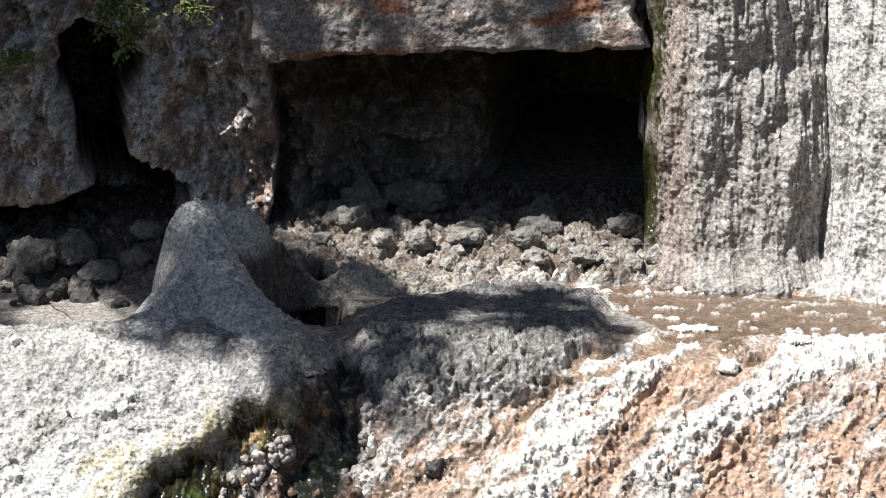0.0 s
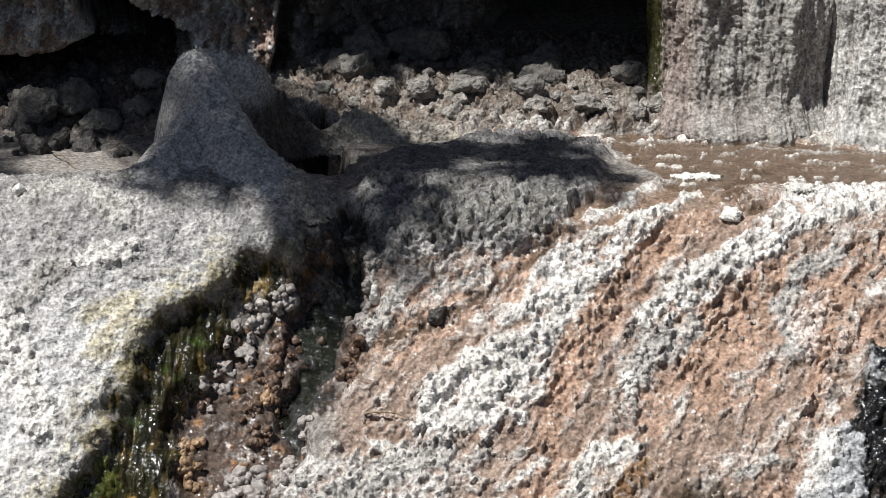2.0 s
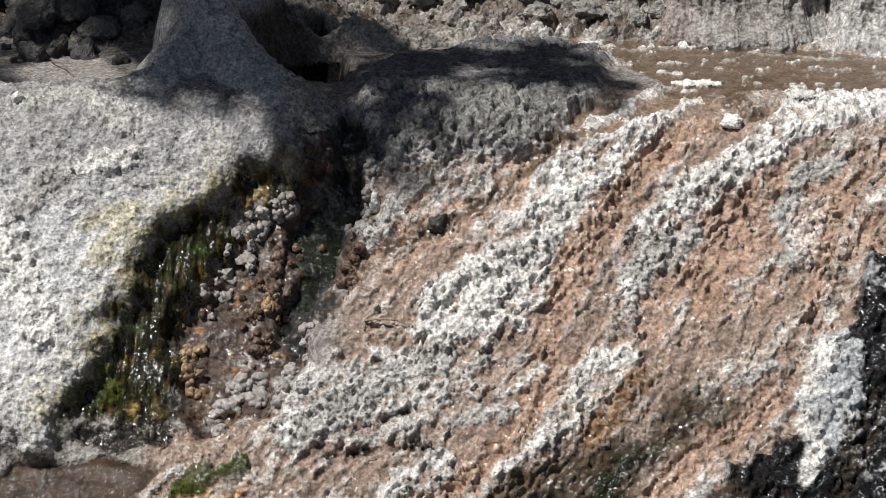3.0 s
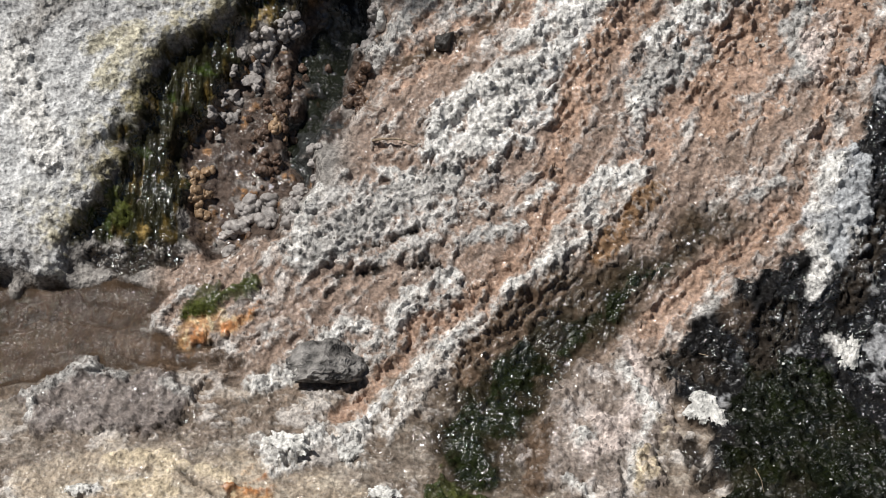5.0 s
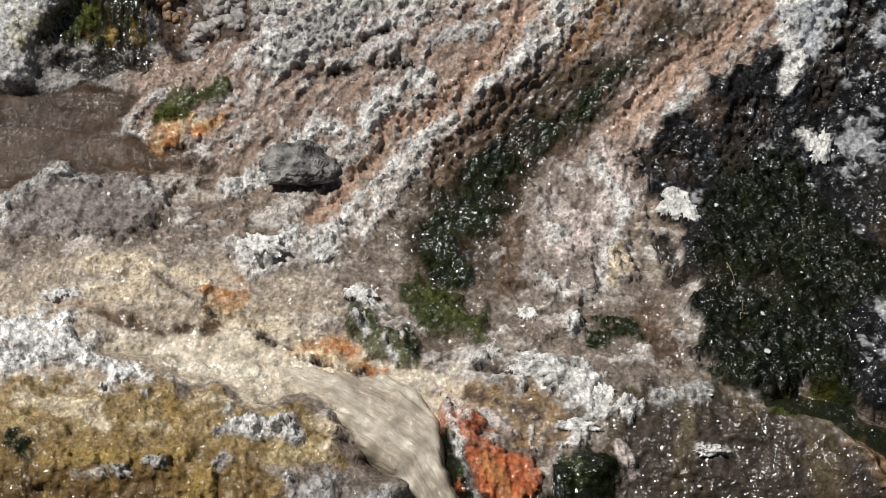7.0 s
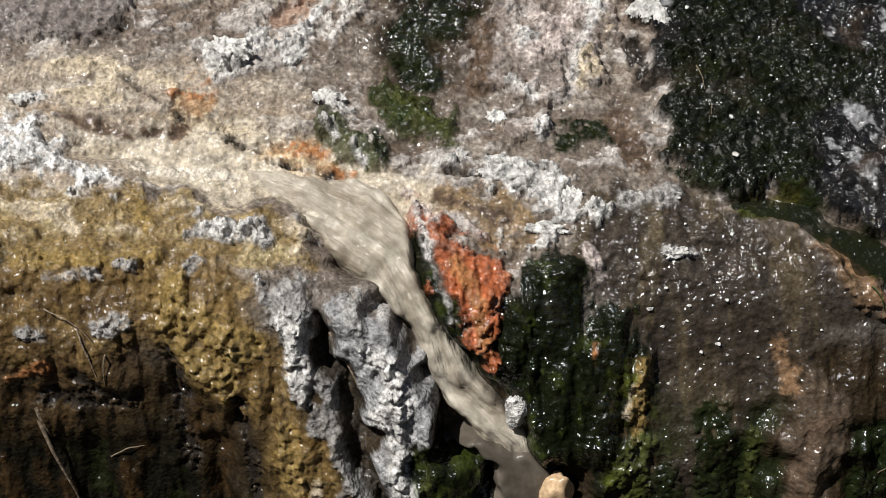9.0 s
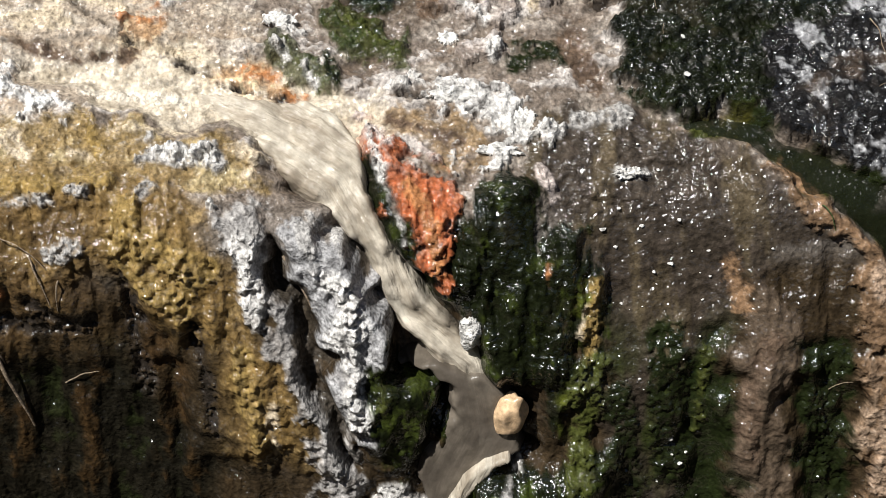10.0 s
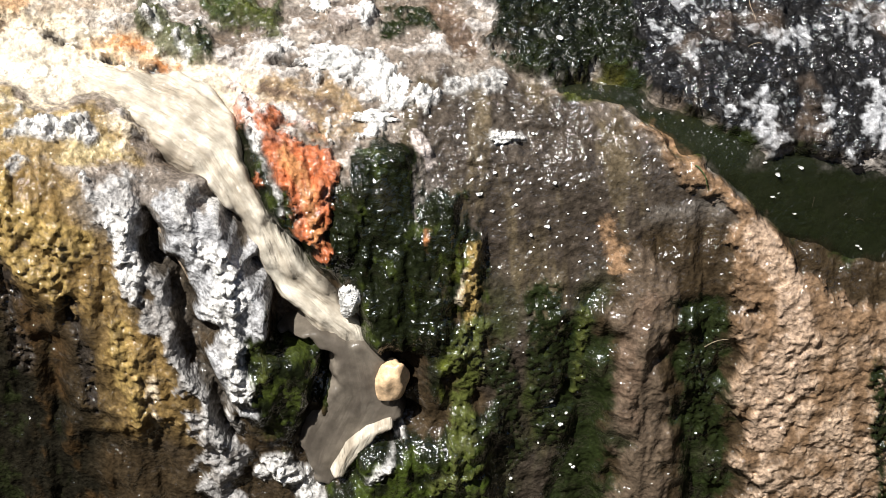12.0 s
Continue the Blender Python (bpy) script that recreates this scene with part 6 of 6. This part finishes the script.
strew(tan_knobs, 18, [(-1.05, 5.00), (-1.03, 5.10), (-0.99, 5.19)], 0.04, (0.035, 0.07), 1.0, 45, "tan knobbly sinter beside the mossy wall")
strew(pale_knobs, 12, [(-0.31, 4.26), (-0.33, 4.39), (-0.38, 4.48)], 0.04, (0.04, 0.08), 0.9, 46, "pale knobbly sinter on the rim of the gully")
strew(brown_knobs, 16, [(-0.35, 4.59), (-0.39, 4.67), (-0.40, 4.74)], 0.04, (0.03, 0.06), 1.0, 47, "dark brown knobbly sinter on the rim of the gully")
strew(pale_knobs, 20, [(-0.72, 5.24), (-0.80, 5.16), (-0.88, 5.24), (-0.98, 5.32)], 0.06, (0.05, 0.10), 0.8, 48, "pale grey knobbly sinter at the foot of the gully")
strew(pale_knobs, 14, [(-0.52, 4.84), (-0.59, 5.08), (-0.66, 5.21)], 0.03, (0.03, 0.07), 0.9, 49, "cream knobbly sinter on the rim of the gully")
scatter("sinter_chip", chips, 70, REGION["brown_slope"], (0.007, 0.03), 0.4, 5, "small white sinter chip on wet brown rock", "sinter chip", "white chips")
scatter("sinter_chip", chips, 60, REGION["dark_right"], (0.007, 0.035), 0.4, 6, "small white sinter chip on dark wet rock", "sinter chip", "white chips")
scatter("stone", rubble, 40, REGION["ochre_d"], (0.012, 0.04), 0.6, 7, "small pale pebble on pink mud", "stone", "slope pebbles")


# ---- crust flakes and twigs ----
def flake(x, s, wide, deep, turn, seed, material=STONE_WHITE, label="ragged white sinter flake lying on wet rock"):
    n = 40
    U, V = np.meshgrid(np.linspace(-1, 1, n), np.linspace(-1, 1, n))
    ang = np.arctan2(V, U)
    rad = np.hypot(U, V)
    reach = 0.7 + 0.5 * fractal(np.cos(ang) * 1.5 + seed, np.sin(ang) * 1.5, 0.8, seed, 4, 0.6)
    body = ramp(reach - rad, -0.02, 0.10)
    thick = body * (0.014 + 0.012 * popcorn(U * wide / 2, V * deep / 2, 0.025, seed) + 0.012 * fractal(U, V, 0.5, seed + 2, 4, 0.65)) - 0.004
    c, q = math.cos(radians(turn)), math.sin(radians(turn))
    X, S_ = x + (c * U * wide - q * V * deep) / 2, s + (q * U * wide + c * V * deep) / 2
    at = on_land(X.ravel(), S_.ravel())
    mid = on_land([x], [s])[0]
    y, z, ny, nz = bed(np.array([s]))
    normal = np.array((0, ny[0], nz[0]))
    smooth_at = mid + np.c_[X.ravel() - x, -(S_.ravel() - s) * nz[0], (S_.ravel() - s) * ny[0]]
    P = 0.35 * at + 0.65 * smooth_at + normal * thick.ravel()[:, None]
    me = mesh_of("sinter_flake", P - mid, grid_faces(n, n, body > 0.02), material)
    ob = new("sinter_flake", me)
    ob.location = mid
    return tagged(ob, label, "sinter flake", "sinter flakes")


def twig(a, b, lift, radius, material=TWIG, label="thin dry twig lying on wet rock", name="twig"):
    """A bent stick between two places on the ground."""
    p, q = (Vector(v) for v in on_land([a[0], b[0]], [a[1], b[1]]))
    curve = bpy.data.curves.new(name, "CURVE")
    curve.dimensions, curve.bevel_depth, curve.bevel_resolution = "3D", radius, 2
    spline = curve.splines.new("POLY")
    spline.points.add(7)
    for k in range(8):
        f = k / 7
        w = (p.lerp(q, f) - p) + Vector((0, -0.3, 0.9)) * (lift * math.sin(math.pi * f) + radius) + 0.04 * (q - p).length * Vector(noise.noise_vector(Vector((f * 3, p.x * 9, p.z * 9))))
        spline.points[k].co = (*w, 1)
        spline.points[k].radius = 1 - 0.55 * f
    me = bpy.data.meshes.new_from_object(bpy.data.objects.new(name, curve))
    me.materials.clear()
    me.materials.append(material)
    ob = new(name, me)
    ob.location = p
    return tagged(ob, label, "twig", "twigs")


flake(0.93, 6.09, 0.24, 0.19, 40, 3)
flake(1.50, 5.83, 0.13, 0.20, 20, 4)
flake(-0.27, 6.41, 0.18, 0.09, 5, 5)
flake(0.34, 6.51, 0.11, 0.09, 10, 6)
flake(-1.39, 6.38, 0.15, 0.07, 0, 7)
flake(0.49, 6.99, 0.22, 0.08, 5, 8)
flake(0.59, 6.86, 0.14, 0.14, 60, 9)
flake(0.34, 6.76, 0.24, 0.10, 0, 10)
flake(-0.40, 6.22, 0.11, 0.15, 70, 11)
flake(-0.63, 6.21, 0.26, 0.13, 20, 12)
flake(0.95, 7.09, 0.14, 0.06, 0, 13)
flake(1.13, 3.53, 0.31, 0.15, 0, 14)
flake(1.53, 3.83, 0.20, 0.15, 0, 15)
twig((0.83, 5.80), (1.03, 5.87), 0.02, 0.0025)
twig((1.88, 6.53), (1.91, 6.71), 0.03, 0.003)
twig((1.62, 7.23), (1.67, 7.32), 0.03, 0.003, LEAF, "green blade of grass lying on the rim", "grass_blade")
twig((1.08, 6.36), (1.10, 6.46), 0.02, 0.0025)
twig((-1.14, 7.33), (-1.07, 7.54), 0.03, 0.004)
twig((-1.06, 7.38), (-1.07, 7.49), 0.03, 0.004)
twig((-1.26, 7.22), (-1.09, 7.33), 0.03, 0.0025)
twig((-1.04, 7.23), (-0.93, 7.33), 0.02, 0.002)
twig((-1.33, 7.59), (-1.29, 7.72), 0.03, 0.01)
twig((-0.33, 4.92), (-0.15, 4.94), 0.015, 0.006)
twig((-1.60, 2.88), (-1.37, 2.73), 0.03, 0.004)
twig((-1.85, 3.10), (-1.68, 3.43), 0.03, 0.004)
twig((-1.15, 7.29), (-1.09, 7.48), 0.03, 0.004)
twig((-1.33, 7.64), (-1.22, 8.03), 0.04, 0.010)
twig((1.69, 7.96), (1.77, 7.92), 0.02, 0.002)
twig((-0.28, 7.35), (-0.18, 7.55), 0.02, 0.006)
twig((-1.09, 7.83), (-0.96, 7.77), 0.03, 0.003)


# litter in and above the side pool
litter = random.Random(17)
for k in range(26):
    area = np.array(REGION["pool_right"] if k % 2 else REGION["dark_right"])
    x, s = (litter.uniform(*v) for v in zip(area.min(0), area.max(0)))
    if inside(np.array([x]), np.array([s]), area)[0] > 0.02:
        turn, size = litter.uniform(0, math.pi), litter.uniform(0.03, 0.09)
        twig((x, s), (x + size * math.cos(turn), s + size * math.sin(turn)), 0.012, litter.uniform(0.001, 0.0022), TWIG, "thin pale straw lying on wet moss", "straw")


def fleck(x, s, size, turn, mesh):
    """A thin pale scrap afloat on the side pool."""
    y, z, ny, nz = bed(np.array([s]))
    ob = new("floating_scrap", mesh)
    ob.matrix_world = Matrix.Translation((x, y[0] - 0.011 * ny[0], z[0] - 0.007 * nz[0])) @ pose(0, 0, 0, 0, 0, turn) @ Matrix.Diagonal((size, size * 0.6, size * 0.12, 1))
    return tagged(ob, "small pale scrap afloat on dark green pool water", "scrap", "scraps on the pool")


for k in range(60):
    area = np.array(REGION["pool_right"])
    x, s = (litter.uniform(*v) for v in zip(area.min(0), area.max(0)))
    if inside(np.array([x]), np.array([s]), area)[0] > 0.02:
        fleck(x, s, litter.uniform(0.008, 0.035), litter.uniform(0, 360), chips[k % len(chips)])


# ---- plants hanging from the cliff ----
def tuft(x, y, z, spread, count, seed):
    """A hanging clump of small ferny leaves on short stems."""
    root = new("hanging_plant")
    root.location = (x, y, z)
    g = np.random.RandomState(seed)
    stems, leaves = [], []
    bm = bmesh.new()
    for k in range(14):
        tip = Vector((g.normal(0, spread), -abs(g.normal(0.05, 0.05)), -abs(g.normal(0.02, spread * 0.8))))
        m = Matrix.Translation(tip / 2) @ tip.to_track_quat("Z", "Y").to_matrix().to_4x4()
        bmesh.ops.create_cone(bm, cap_ends=True, segments=5, radius1=0.003, radius2=0.001, depth=tip.length, matrix=m)
        stems.append(tip)
    me = bpy.data.meshes.new("stems")
    bm.to_mesh(me)
    bm.free()
    me.materials.append(TWIG)
    part("stems", me, root, "thin brown stems")
    c = np.array([tuple(stems[i]) for i in g.randint(0, 14, count)]) * g.rand(count, 1) + g.normal(0, 0.02, (count, 3))
    u = g.normal(0, 1, (count, 3)) + (0, 0, -0.6)
    u /= np.linalg.norm(u, axis=1)[:, None]
    w = np.cross(u, g.normal(0, 1, (count, 3)))
    w /= np.linalg.norm(w, axis=1)[:, None]
    L = g.uniform(0.008, 0.02, (count, 1))
    V = np.stack([c - u * L, c + w * L * 0.45, c + u * L, c - w * L * 0.45], 1).reshape(-1, 3)
    part("leaves", mesh_of("leaves", V, np.arange(4 * count).reshape(-1, 4), FERN, False), root, "small yellow-green leaves")
    return tagged(root, "small green plant hanging from the dark cliff", "plant", "plants on the cliff")


tuft(-1.58, 8.62, 1.37, 0.09, 500, 1)
tuft(-1.50, 8.62, 1.27, 0.08, 450, 2)
tuft(-2.06, 8.62, 1.14, 0.10, 350, 3)
tuft(-1.21, 8.62, 1.37, 0.06, 250, 4)

# ---- unseen tree added overhead to shade the cave's left side, bank and hump ----
def tree(base, top, crowns, radius, seed):
    rnd = random.Random(seed)
    root = new("tree")
    root.location = base
    bm = bmesh.new()
    def limb(a, b, r0, r1):
        d = (b - a)
        m = Matrix.Translation((a + b) / 2) @ d.to_track_quat("Z", "Y").to_matrix().to_4x4()
        bmesh.ops.create_cone(bm, cap_ends=True, segments=10, radius1=r0, radius2=r1, depth=d.length, matrix=m)
    top, base = Vector(top), Vector(base)
    limb(Vector(), top - base, 0.16, 0.1)
    tips = []
    for k in range(3 * len(crowns)):
        p = Vector(crowns[k % len(crowns)]) + Vector([rnd.gauss(0, radius * 0.45) for _ in range(2)] + [rnd.gauss(0, radius * 0.2)])
        limb(top - base, p - base, 0.05, 0.015)
        tips.append(p)
    me = bpy.data.meshes.new("trunk")
    bm.to_mesh(me)
    bm.free()
    me.materials.append(BARK)
    part("trunk", me, root, "brown trunk with spreading limbs")
    n = 3500
    g = np.random.RandomState(seed)
    which = g.randint(0, len(tips), n)
    c = np.array([tuple(p - base) for p in tips])[which] + g.normal(0, radius * 0.22, (n, 3)) * (1, 1, 0.5)
    u = g.normal(0, 1, (n, 3))
    u /= np.linalg.norm(u, axis=1)[:, None]
    w = np.cross(u, g.normal(0, 1, (n, 3)))
    w /= np.linalg.norm(w, axis=1)[:, None]
    L = g.uniform(0.06, 0.12, (n, 1))
    V = np.stack([c - u * L, c + w * L * 0.4, c + u * L, c - w * L * 0.4], 1).reshape(-1, 3)
    part("crown", mesh_of("crown", V, np.arange(4 * n).reshape(-1, 4), LEAF, False), root, "loose crown of small green leaves")
    return tagged(root, "unseen leafy tree over the cave, added to cast shade", "tree")


# crown spots are chosen by where each one's shadow lands
tree((-7.0, 10.5, 4.0), (-6.6, 7.6, 8.4), [(x, y, 9.6) for x, y in ((-4.9, 6.45), (-5.2, 6.3), (-5.5, 6.4), (-5.8, 6.2), (-6.1, 6.2), (-6.5, 6), (-6.2, 5.6), (-6.5, 5.4), (-5.9, 5.8), (-4.4, 6.65), (-5.6, 4.95), (-5.2, 4.55), (-5.5, 4.55), (-5.1, 4.75), (-4.72, 4.85), (-4.85, 4.65), (-4.55, 4.6), (-4.25, 4.65), (-4.05, 4.85), (-5.7, 4.45), (-5.35, 4.35), (-5.05, 4.4), (-4.9, 6.2), (-4.4, 6.25), (-3.9, 6.25))], 0.42, 5)
